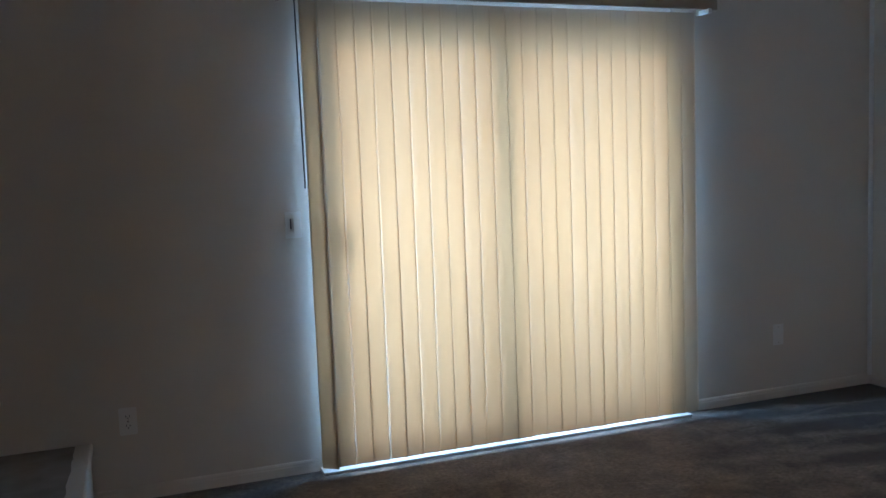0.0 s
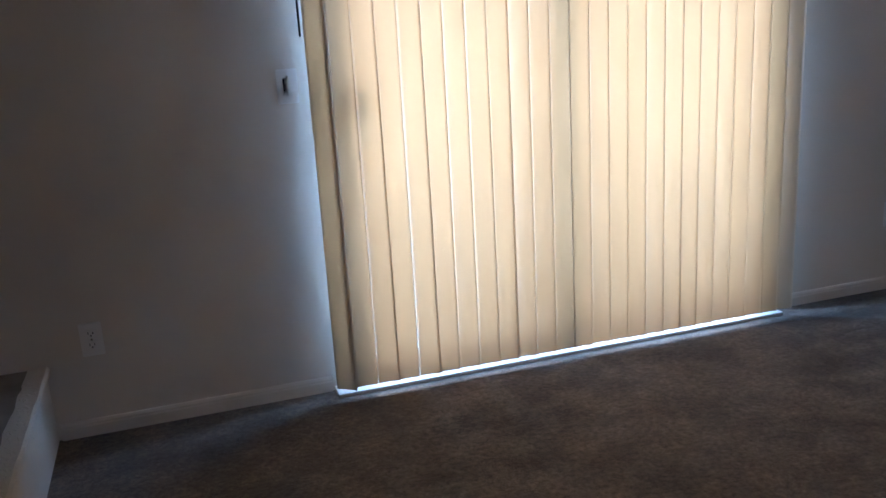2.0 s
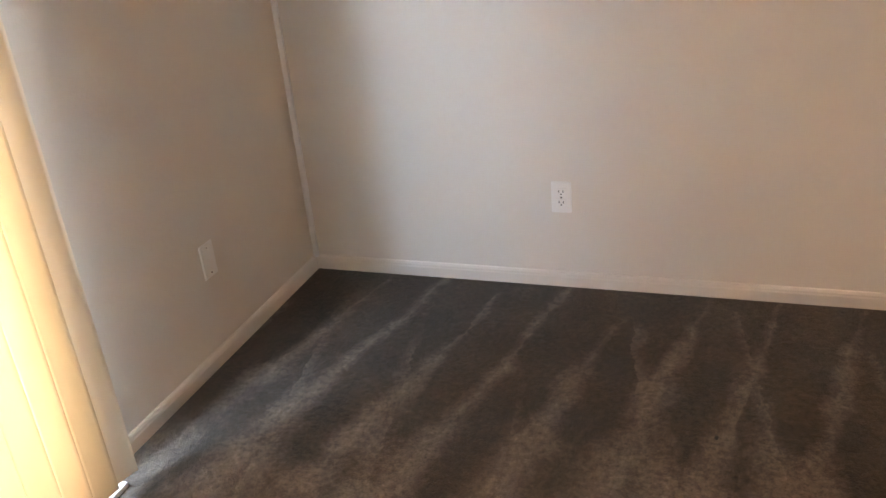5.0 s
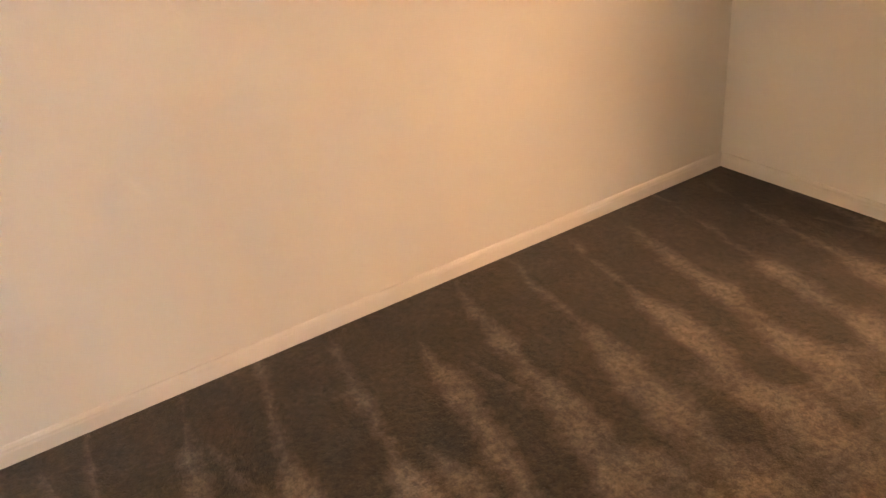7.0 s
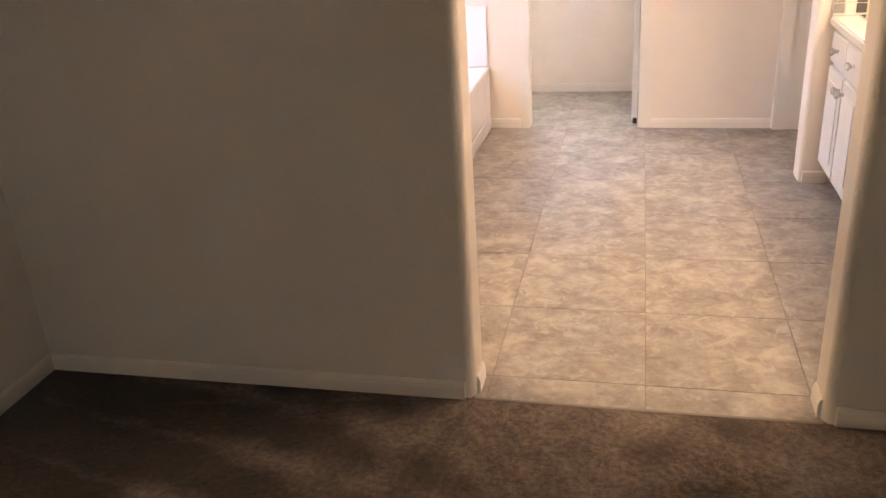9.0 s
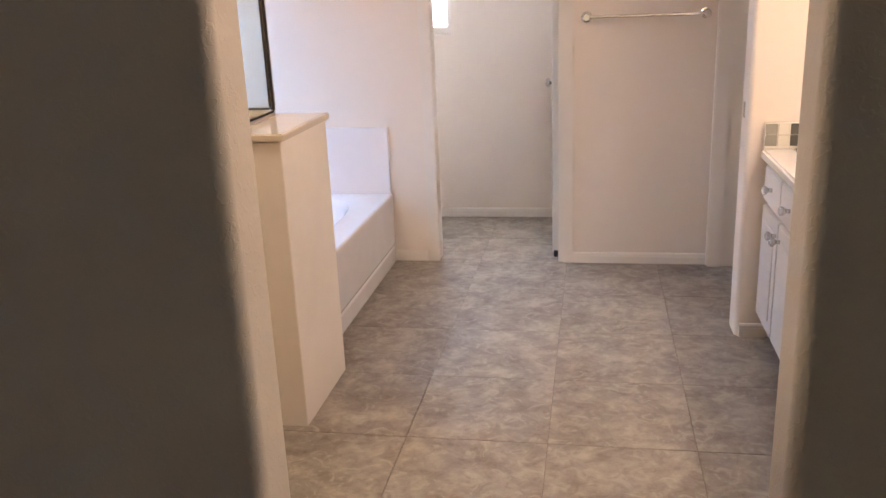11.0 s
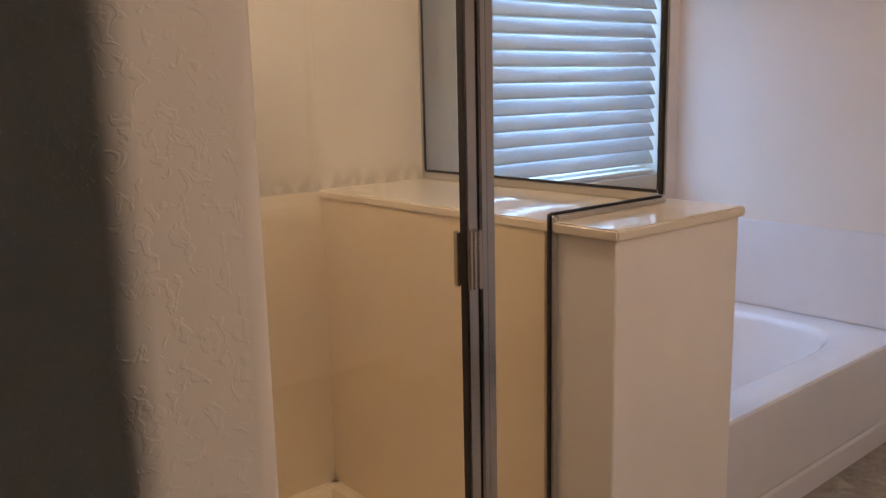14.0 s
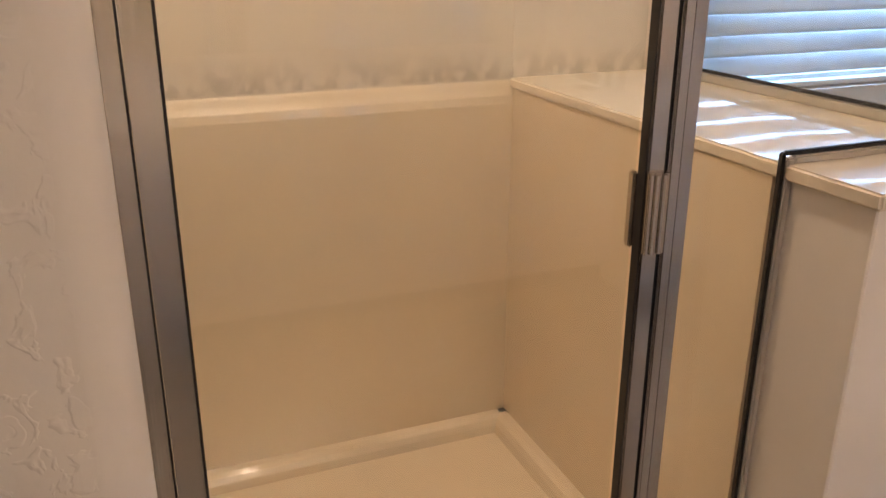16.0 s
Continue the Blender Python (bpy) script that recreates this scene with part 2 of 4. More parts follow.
KNEE = gloss_panel("knee_wall_panel", (0.84, 0.78, 0.72), 0.4)
TUB = gloss_panel("tub_acrylic", (0.82, 0.80, 0.82), 0.14)
COUNTER = gloss_panel("counter_marble", (0.82, 0.79, 0.74), 0.12)

METAL = mat("brushed_aluminium", (0.60, 0.56, 0.52), 0.30, 1.0)
v = coords(METAL, (60, 60, 0.6))
bump(METAL, noise_tex(METAL, v, 3, 3), 0.12, 0.001)
to(METAL, ramp(METAL, noise_tex(METAL, coords(METAL, (1, 1, 0.6)), 4, 3), [(0.3, (0.14,) * 3), (0.7, (0.3,) * 3)]), "Roughness")
SATIN = mat("satin_aluminium", (0.60, 0.57, 0.53), 0.5, 0.7)
CHROME = mat("chrome", (0.75, 0.74, 0.72), 0.08, 1.0)
GASKET = mat("black_gasket", (0.012, 0.011, 0.011), 0.55)
MIRROR = mat("mirror_silver", (0.9, 0.92, 0.91), 0.01, 1.0)
CLEAR = mat("clear_plastic", (0.85, 0.85, 0.85), 0.08)
CLEAR.node_tree.nodes["Principled BSDF"].inputs["Transmission Weight"].default_value = 0.8


def glass(name, tint, power=1.0):
    m = bpy.data.materials.new(name)
    m.use_nodes = True
    nt = m.node_tree
    nt.nodes.clear()
    out, mx = nt.nodes.new("ShaderNodeOutputMaterial"), nt.nodes.new("ShaderNodeMixShader")
    tr, gl, fr = nt.nodes.new("ShaderNodeBsdfTransparent"), nt.nodes.new("ShaderNodeBsdfGlossy"), nt.nodes.new("ShaderNodeLayerWeight")
    tr.inputs[0].default_value, gl.inputs["Roughness"].default_value, fr.inputs[0].default_value = (*tint, 1), 0.015, 0.5
    ma = nt.nodes.new("ShaderNodeMath")
    ma.operation, ma.inputs[1].default_value = "POWER", 5.0
    mr = nt.nodes.new("ShaderNodeMapRange")
    mr.inputs["To Min"].default_value, mr.inputs["To Max"].default_value = 0.045 * power, 0.8
    nt.links.new(fr.outputs["Facing"], ma.inputs[0])
    nt.links.new(ma.outputs[0], mr.inputs["Value"])
    nt.links.new(mr.outputs[0], mx.inputs[0])
    nt.links.new(tr.outputs[0], mx.inputs[1])
    nt.links.new(gl.outputs[0], mx.inputs[2])
    nt.links.new(mx.outputs[0], out.inputs[0])
    return m


GLASS = glass("clear_glass", (0.93, 0.95, 0.94))
DOORGLASS = glass("patio_glass", (0.85, 0.9, 0.9))


def translucent(name, c, t, share=0.5, mottle=True):
    m = bpy.data.materials.new(name)
    m.use_nodes = True
    nt = m.node_tree
    nt.nodes.clear()
    out, mx = nt.nodes.new("ShaderNodeOutputMaterial"), nt.nodes.new("ShaderNodeMixShader")
    di, tl = nt.nodes.new("ShaderNodeBsdfDiffuse"), nt.nodes.new("ShaderNodeBsdfTranslucent")
    di.inputs[0].default_value, tl.inputs[0].default_value, mx.inputs[0].default_value = (*c, 1), (*t, 1), share
    if mottle:
        cc = ramp(m, noise_tex(m, coords(m, (9, 9, 1)), 3, 4), [(0.3, tuple(x * 0.93 for x in t)), (0.7, t)])
        nt.links.new(cc, tl.inputs[0])
    nt.links.new(di.outputs[0], mx.inputs[1])
    nt.links.new(tl.outputs[0], mx.inputs[2])
    nt.links.new(mx.outputs[0], out.inputs[0])
    return m


VANE = translucent("vane_vinyl", (0.84, 0.81, 0.75), (0.72, 0.50, 0.32), 0.50)
SLAT = translucent("slat_vinyl", (0.80, 0.80, 0.82), (0.8, 0.8, 0.8), 0.22, False)
FROST = translucent("frosted_pane", (0.85, 0.88, 0.9), (0.95, 0.97, 1.0), 0.85, False)
HEARTH_TILE = mat("hearth_slab", (0.20, 0.17, 0.14), 0.7)
to(HEARTH_TILE, ramp(HEARTH_TILE, noise_tex(HEARTH_TILE, coords(HEARTH_TILE), 9, 6), [(0.3, (0.20, 0.165, 0.13)), (0.7, (0.30, 0.25, 0.20))]), "Base Color")
bump(HEARTH_TILE, noise_tex(HEARTH_TILE, coords(HEARTH_TILE), 40, 5), 0.4, 0.003)
PLASTER = painted_wall("hearth_plaster", (0.62, 0.55, 0.47), (0.70, 0.63, 0.55), 0.9)
CONCRETE = mat("concrete", (0.42, 0.39, 0.35), 0.9)
to(CONCRETE, ramp(CONCRETE, noise_tex(CONCRETE, coords(CONCRETE), 3, 8), [(0.3, (0.36, 0.33, 0.30)), (0.7, (0.48, 0.45, 0.41))]), "Base Color")
EARTH = mat("dry_earth", (0.34, 0.27, 0.2), 0.95)
to(EARTH, ramp(EARTH, noise_tex(EARTH, coords(EARTH), 0.7, 8), [(0.3, (0.28, 0.22, 0.16)), (0.7, (0.4, 0.33, 0.25))]), "Base Color")
# Cream valance in shade: the shade is put into this tan base colour.
VALANCE_SHADED = enamel("shaded_valance_vinyl", (0.42, 0.35, 0.27), 0.5)
FRAME = mat("door_frame_aluminium", (0.5, 0.47, 0.42), 0.45, 0.6)
MOSAIC_PALE = mat("mosaic_pale", (0.72, 0.69, 0.62), 0.15)
MOSAIC_GREY = mat("mosaic_grey", (0.30, 0.30, 0.27), 0.12)
MOSAIC_DARK = mat("mosaic_dark", (0.10, 0.10, 0.09), 0.12)
BULB = mat("bulb_glass", (1, 1, 1), 0.4)
BULB.node_tree.nodes["Principled BSDF"].inputs["Emission Color"].default_value = (1.0, 0.80, 0.56, 1)
BULB.node_tree.nodes["Principled BSDF"].inputs["Emission Strength"].default_value = 32.0


# ---------- mesh helpers ----------
def part(name, bm, material, parent=None, label="", kind="", category=""):
    me = bpy.data.meshes.new(name)
    bm.to_mesh(me)
    bm.free()
    me.materials.append(material)
    ob = new(name, me)
    ob.parent = parent
    return tagged(ob, label=label, kind=kind, category=category)


def smooth(ob):
    for p in ob.data.polygons:
        p.use_smooth = True
    return ob


def box(x0, x1, y0, y1, z0, z1, r=0.0, seg=1, bm=None):
    """A box, its edges rounded by r."""
    b = bmesh.new()
    bmesh.ops.create_cube(b, size=1)
    bmesh.ops.scale(b, verts=b.verts, vec=(x1 - x0, y1 - y0, z1 - z0))
    bmesh.ops.translate(b, verts=b.verts, vec=((x0 + x1) / 2, (y0 + y1) / 2, (z0 + z1) / 2))
    if r:
        bmesh.ops.bevel(b, geom=b.edges[:], offset=r, segments=seg, affect="EDGES")
    if bm is None:
        return b
    me = bpy.data.meshes.new("joined")
    b.to_mesh(me)
    bm.from_mesh(me)
    bpy.data.meshes.remove(me)
    b.free()
    return bm


def cyl(p, q, r, seg=16, r2=None, bm=None):
    """A rod from p to q."""
    bm = bm or bmesh.new()
    p, q = Vector(p), Vector(q)
    m = Matrix.Translation((p + q) / 2) @ (q - p).to_track_quat("Z", "Y").to_matrix().to_4x4()
    bmesh.ops.create_cone(bm, cap_ends=True, segments=seg, radius1=r, radius2=r if r2 is None else r2, depth=(q - p).length, matrix=m)
    return bm


def lathe(profile, centre, axis, seg=20):
    """A turned piece: (radius, height) pairs round an axis."""
    bm = bmesh.new()
    q = Vector(axis).to_track_quat("Z", "Y").to_matrix()
    rings = []
    for r, h in profile:
        rings.append([bm.verts.new(Vector(centre) + q @ Vector((r * math.cos(2 * math.pi * i / seg), r * math.sin(2 * math.pi * i / seg), h)))
                      for i in range(seg)])
    for a, b in zip(rings, rings[1:]):
        for i in range(seg):
            bm.faces.new((a[i], a[(i + 1) % seg], b[(i + 1) % seg], b[i]))
    bm.faces.new(rings[-1])
    bm.faces.new(rings[0][::-1])
    return bm


def sweep(profile, a, b, n):
    """Extrudes (out, up) profile along the floor line from a to b; n is the way out of the wall."""
    bm = bmesh.new()
    rows = [[bm.verts.new((p[0] + n[0] * o, p[1] + n[1] * o, u)) for o, u in profile] for p in (a, b)]
    k = len(profile)
    for i in range(k):
        bm.faces.new((rows[0][i], rows[0][(i + 1) % k], rows[1][(i + 1) % k], rows[1][i]))
    bm.faces.new(rows[0][::-1])
    bm.faces.new(rows[1])
    bmesh.ops.recalc_face_normals(bm, faces=bm.faces[:])
    return bm


def rounded_slab(x0, x1, y0, y1, z0, z1, corners, r=0.02, seg=5):
    """A wall seen from above with the named corners (indices 0 to 3, anticlockwise from x0, y0) rounded."""
    pts = []
    for i, (cx, cy, sx, sy) in enumerate(((x0, y0, 1, 1), (x1, y0, -1, 1), (x1, y1, -1, -1), (x0, y1, 1, -1))):
        if i not in corners:
            pts.append((cx, cy))
            continue
        c = (cx + sx * r, cy + sy * r)
        start = (180, 270, 0, 90)[i]
        for k in range(seg + 1):
            a = radians(start + 90 * k / seg)
            pts.append((c[0] + r * math.cos(a), c[1] + r * math.sin(a)))
    bm = bmesh.new()
    lo, hi = [bm.verts.new((*p, z0)) for p in pts], [bm.verts.new((*p, z1)) for p in pts]
    for i in range(len(pts)):
        j = (i + 1) % len(pts)
        bm.faces.new((lo[i], lo[j], hi[j], hi[i]))
    bm.faces.new(lo[::-1])
    bm.faces.new(hi)
    return bm


def thing(name, at, label, category, group=""):
    ob = new(name)
    ob.empty_display_size = 0.1
    ob.location = at
    bpy.context.view_layer.update()
    return tagged(ob, label=label, category=category, group=group)


def put(name, bm, material, parent, label=""):
    """A part of a thing whose Empty stands at its base; the mesh is given in the room's metres."""
    o = parent.matrix_world.translation if parent.parent is None else Vector(parent.location) + parent.parent.location
    bmesh.ops.translate(bm, verts=bm.verts, vec=-o)
    return part(name, bm, material, parent, label)


XB, YA, H = -1.42, -4.20, 2.44
XE = 3.7

# ---------- the large structure ----------
# bedroom floor and ceiling
DX0, DX1, DZ = -0.095, 1.735, 2.05
bm = box(XB, XE, YA, 0.0, -0.12, 0.0)
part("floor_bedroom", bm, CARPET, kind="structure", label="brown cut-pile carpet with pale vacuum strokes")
bm = box(DX0, DX1, YA - 0.125, YA, -0.11, 0.014)
box(-0.135, 1.785, YA + 0.0005, YA + 0.085, -0.02, 0.014, 0.002, bm=bm)
part("threshold", bm, TRIM, kind="structure", label="white door threshold strip")
part("ceiling_bedroom", box(XB, XE, YA, 0.0, H, H + 0.1), CEIL, kind="structure")
# wall with the patio door
part("wall_south", rounded_slab(XB - 0.13, DX0, YA - 0.13, YA, -0.1, H, (2,), 0.03, 8), WALL, kind="structure")
part("wall_south", rounded_slab(DX1, XE, YA - 0.13, YA, -0.1, H, (3,), 0.03, 8), WALL, kind="structure")
bm = bmesh.new()
box(DX0, DX1, YA - 0.13, YA, DZ, H, bm=bm)
part("wall_south", bm, WALL, kind="structure")
part("wall_west", box(XB - 0.13, XB, YA, 0.0, -0.1, H), WALL, kind="structure")
part("wall_east", box(XE, XE + 0.13, YA, 0.0, -0.1, H), WALL, kind="structure")
# wall between bedroom and bathroom, with the opening
OX, WT = 0.95, 0.150
part("wall_north", rounded_slab(XB - 0.13, 0.0, 0.0, WT, -0.1, H, (1, 2), 0.03, 8), KNOCKDOWN, kind="structure")
part("wall_north", rounded_slab(OX, XE, 0.0, WT, -0.1, H, (0, 3), 0.03, 8), KNOCKDOWN, kind="structure")
part("wall_north", box(0.0, OX, 0.0, WT, 2.08, H), KNOCKDOWN, kind="structure")
# bathroom shell
YW, YBK = 2.90, 3.82
WX0, WX1, WZ0, WZ1 = 1.64, 2.80, 0.895, 2.02
BXE = 1.9
bm = box(XB - 0.13, XB, WT, WX0, -0.1, H)
box(XB - 0.13, XB, WX1, YBK + 0.13, -0.1, H, bm=bm)
box(XB - 0.13, XB, WX0, WX1, -0.1, WZ0, bm=bm)
box(XB - 0.13, XB, WX0, WX1, WZ1, H, bm=bm)
part("wall_bath_west", bm, BATH_WALL, kind="structure")
part("wall_bath_north", rounded_slab(XB, -0.19, YW, YW + 0.12, -0.1, H, (1, 2), 0.012), BATH_WALL, kind="structure")
part("wall_bath_north", rounded_slab(0.466, BXE, YW, YW + 0.12, -0.1, H, (0, 3), 0.012), BATH_WALL, kind="structure")
part("wall_bath_north", box(-0.19, 0.466, YW, YW + 0.12, 2.05, H), BATH_WALL, kind="structure")
part("wall_bath_east", box(BXE, BXE + 0.12, WT, 2.0, -0.1, H), BATH_WALL, kind="structure")
part("wall_vanity_end", rounded_slab(1.185, BXE, 1.965, 2.115, -0.1, H, (0, 3), 0.02), BATH_WALL, kind="structure")
part("wall_passage", box(BXE, BXE + 0.12, 2.0, YW + 0.12, -0.1, H), BATH_WALL, kind="structure")
C2X0, C2X1, C2Z0, C2Z1 = -0.86, -0.235, 1.14, 2.0
bm = box(XB, C2X0, YBK, YBK + 0.13, -0.1, H)
box(C2X1, 1.2, YBK, YBK + 0.13, -0.1, H, bm=bm)
box(C2X0, C2X1, YBK, YBK + 0.13, -0.1, C2Z0, bm=bm)
box(C2X0, C2X1, YBK, YBK + 0.13, C2Z1, H, bm=bm)
part("wall_closet_back", bm, BATH_WALL, kind="structure")
part("wall_closet_east", box(1.08, 1.2, YW + 0.12, YBK, -0.1, H), BATH_WALL, kind="structure")
part("ceiling_bathroom", box(XB, BXE, WT, YBK, H, H + 0.1), CEIL, kind="structure")
floor2 = part("floor_bathroom", box(XB, BXE, 0.0, YBK, -0.12, -0.003), GROUT, kind="structure",
              label="stone-look square floor tiles in mottled grey and beige")
part("threshold", box(0.0, OX, -0.006, 0.004, -0.05, 0.0015), GROUT, kind="structure")

for wall in [o for o in scene.objects if o.name.startswith(("wall_north", "wall_south")) and len(o.data.polygons) > 8]:
    for p in wall.data.polygons:
        p.use_smooth = abs(p.normal.z) < 0.5
    wn_mod = wall.modifiers.new("weighted", "WEIGHTED_NORMAL")
    wn_mod.keep_sharp, wn_mod.weight = True, 80

# baseboards
PROF = [(0.0, 0.0), (0.011, 0.0), (0.011, 0.036), (0.009, 0.042), (0.009, 0.047), (0.005, 0.055), (0.0, 0.057)]


def skirting(a, b, n, m=TRIM):
    part("baseboard", sweep(PROF, a, b, n), m, kind="structure")


skirting((XB, YA), (-0.140, YA), (0, 1), SKIRT)
skirting((1.790, YA), (2.705, YA), (0, 1), SKIRT)
skirting((XB, 0.0), (XB, YA + 0.011), (1, 0), SKIRT)
skirting((-0.03, 0.0), (XB + 0.011, 0.0), (0, -1), WALL)
skirting((0.0, WT - 0.03), (0.0, 0.03), (1, 0))
skirting((OX, 0.03), (OX, WT - 0.03), (-1, 0))
skirting((XE, 0.0), (OX + 0.03, 0.0), (0, -1), WALL)
skirting((-0.25, YW), (-0.43, YW), (0, -1))
skirting((1.18, YW), (0.52, YW), (0, -1))
skirting((1.08, YBK), (XB, YBK), (0, -1))
skirting((1.30, 1.965), (1.20, 1.965), (0, -1))
part("trim_corner", cyl((XB + 0.004, YA + 0.004, 0.05), (XB + 0.004, YA + 0.004, H), 0.014, 10), BEAD, kind="structure")

# door casings in the bathroom
for x0, x1 in ((-0.244, -0.186), (0.460, 0.518)):
    part("trim_casing", box(x0, x1, YW - 0.014, YW, 0, 2.1, 0.004, 2), TRIM, kind="structure")
part("trim_jamb", box(0.442, 0.4655, YW + 0.001, YW + 0.118, 0, 2.045, 0.002), TRIM, kind="structure")
part("trim_casing", box(-0.252, 0.509, YW - 0.014, YW, 2.1, 2.16, 0.004, 2), TRIM, kind="structure")
part("trim_casing", box(1.18, 1.255, YW - 0.05, YW, 0, 2.1, 0.006, 2), TRIM, kind="structure")
part("trim_jamb", box(1.255, 1.335, YW - 0.035, YW, 0, 2.1), TRIM, kind="structure")
part("trim_jamb", box(1.205, 1.335, 2.115, 2.13, 0, 2.1), TRIM, kind="structure")

# outside: ground and patio
part("ground", box(-300, 300, -600, 300, -0.5, -0.16), EARTH, kind="structure")
part("patio", box(-2, 4, -7.2, YA - 0.13, -0.16, -0.06), CONCRETE, kind="structure")


# ---------- patio door and vertical blind ----------
def patio_door():
    t = thing("door_patio", (0.86, YA - 0.07, 0), "closed aluminium sliding patio door behind vertical blinds", "sliding door")
    t["kind"] = "structure"
    y0, y1 = YA - 0.11, YA - 0.03
    bm = box(DX0, DX0 + 0.03, y0, y1, 0, DZ)
    box(DX1 - 0.03, DX1, y0, y1, 0, DZ, bm=bm)
    box(DX0 + 0.03, DX1 - 0.03, y0, y1, DZ - 0.045, DZ, bm=bm)
    box(DX0 + 0.03, DX1 - 0.03, y0, y1, -0.1, 0.02, bm=bm)
    put("door_frame", bm, FRAME, t)
    put("door_handle", box(1.60, 1.625, YA - 0.035, YA + 0.04, 0.96, 1.11, 0.008, 2), FRAME, t, "grey pull handle")
    for a, b, yy in ((DX0 + 0.03, 0.900, YA - 0.085), (0.82, DX1 - 0.03, YA - 0.05)):
        bm = box(a, a + 0.055, yy - 0.015, yy + 0.015, 0.02, DZ - 0.045)
        box(b - 0.055, b, yy - 0.015, yy + 0.015, 0.02, DZ - 0.045, bm=bm)
        box(a + 0.055, b - 0.055, yy - 0.015, yy + 0.015, 0.02, 0.095, bm=bm)
        box(a + 0.055, b - 0.055, yy - 0.015, yy + 0.015, DZ - 0.10, DZ - 0.045, bm=bm)
        put("sash", bm, FRAME, t)
        put("pane", box(a + 0.055, b - 0.055, yy - 0.003, yy + 0.003, 0.095, DZ - 0.10), DOORGLASS, t)
    return t


patio_door()


def vane_mesh(bend=0.003):
    """One curved vinyl vane, 89 mm wide, its top at z = 0."""
    bm = bmesh.new()
    rows = []
    for z in (0.0, -2.004):
        front, back = [], []
        for i in range(9):
            u = i / 8 * 2 - 1
            front.append(bm.verts.new((u * 0.0400, bend * (1 - u * u) + 0.0006, z)))
            back.append(bm.verts.new((u * 0.0400, bend * (1 - u * u) - 0.0006, z)))
        rows.append(front + back[::-1])
    k = len(rows[0])
    for i in range(k):
        bm.faces.new((rows[0][i], rows[0][(i + 1) % k], rows[1][(i + 1) % k], rows[1][i]))
    bm.faces.new(rows[0])
    bm.faces.new(rows[1][::-1])
    bmesh.ops.recalc_face_normals(bm, faces=bm.faces[:])
    return bm


def vertical_blind():
    x0, x1, y, top = -0.170, 1.802, -4.108, 2.035
    t = thing("vertical_blind", (0.86, y, top), "cream vinyl vertical blind, closed, with sunlight glowing through it", "blind")
    bm = box(-0.26, 1.87, y + 0.055, y + 0.062, top + 0.005, top + 0.10, 0.002)
    box(-0.26, -0.25, YA, y + 0.055, top + 0.005, top + 0.10, bm=bm)
    box(1.86, 1.87, YA, y + 0.055, top + 0.005, top + 0.10, bm=bm)
    put("valance", bm, VALANCE_SHADED, t, "cream valance board, coloured tan for shade")
    put("headrail", box(-0.23, 1.84, y - 0.02, y + 0.02, top + 0.02, top + 0.05, 0.003), METAL, t)
    bm = box(-0.222, -0.200, y - 0.01, y + 0.07, top - 0.012, top + 0.01, 0.003)
    put("bracket", bm, PLATE, t)
    rng = random.Random(4)
    n = 25
    me = None
    for i in range(n):
        x = x1 - 0.045 - (x1 - x0 - 0.09) * i / (n - 1)
        ang = 4 + rng.uniform(-3.0, 3.0)
        if i == 0:
            ang = 38
        if i == n - 1:
            ang = 14
        if me is None:
            ob = part("vane", vane_mesh(), VANE, t)
            me = ob.data
            for p in me.polygons:
                p.use_smooth = len(p.vertices) == 4
        else:
            ob = new("vane", me)
            ob.parent = t
        ob.matrix_local = pose(x - 0.86, rng.uniform(-0.002, 0.002), -0.0, rng.uniform(-0.08, 0.08), rng.uniform(-0.1, 0.1), 180 - ang)
    put("wand", cyl((1.806, y + 0.012, 1.254), (1.812, y + 0.012, top), 0.0035, 8), GASKET, t, "dark tilt wand")
    return t


vertical_blind()


# ---------- plates on the bedroom walls ----------
def plate(kind, origin, n, label, category):
    """A wall plate 70 x 114 mm centred at origin; n is the way out of the wall."""
    t = thing(kind, origin, label, category)
    turn = math.degrees(math.atan2(n[1], n[0])) + 90
    t.matrix_world = pose(*origin, 0, 0, turn)
    bpy.context.view_layer.update()

    def add(name, bm, m, lab=""):
        return part(name, bm, m, t, lab)
    bm = box(-0.035, 0.035, -0.006, 0.0, -0.057, 0.057, 0.0025, 2)
    add("cover", bm, PLATE)
    return t, add


def outlet(origin, n):
    t, add = plate("power_outlet", origin, n, "white duplex power outlet low on a cream wall", "outlet")
    for s in (-1, 1):
        bm = rounded_slab(-0.017, 0.017, -0.0085, -0.004, s * 0.0195 - 0.0135, s * 0.0195 + 0.0135, ())
        ob = add("socket", bm, PLATE)
        bm = box(-0.0085, -0.0062, -0.0095, -0.0083, s * 0.0195 - 0.001, s * 0.0195 + 0.007)
        box(0.0058, 0.0085, -0.0095, -0.0083, s * 0.0195 - 0.0005, s * 0.0195 + 0.0065, bm=bm)
        cyl((0, -0.0095, s * 0.0195 - 0.0065), (0, -0.0083, s * 0.0195 - 0.0065), 0.0026, 10, bm=bm)
        add("slots", bm, DARK)
    add("screw", cyl((0, -0.0075, 0), (0, -0.0055, 0), 0.003, 10), METAL)


outlet((2.566, YA, 0.334), (0, 1))
outlet((XB, -3.215, 0.340), (1, 0))
t, add = plate("cable_plate", (-0.763, YA, 0.350), (0, 1), "plain white cover plate low on a cream wall", "wall plate")
for s in (-1, 1):
    add("screw", cyl((0, -0.0075, s * 0.042), (0, -0.0055, s * 0.042), 0.003, 10), METAL)
t, add = plate("dimmer_switch", (1.847, YA, 1.098), (0, 1), "white dimmer switch plate beside the patio door", "light switch")
add("rocker", box(-0.004, 0.018, -0.014, -0.005, -0.030, 0.030, 0.003, 2), PLATE)
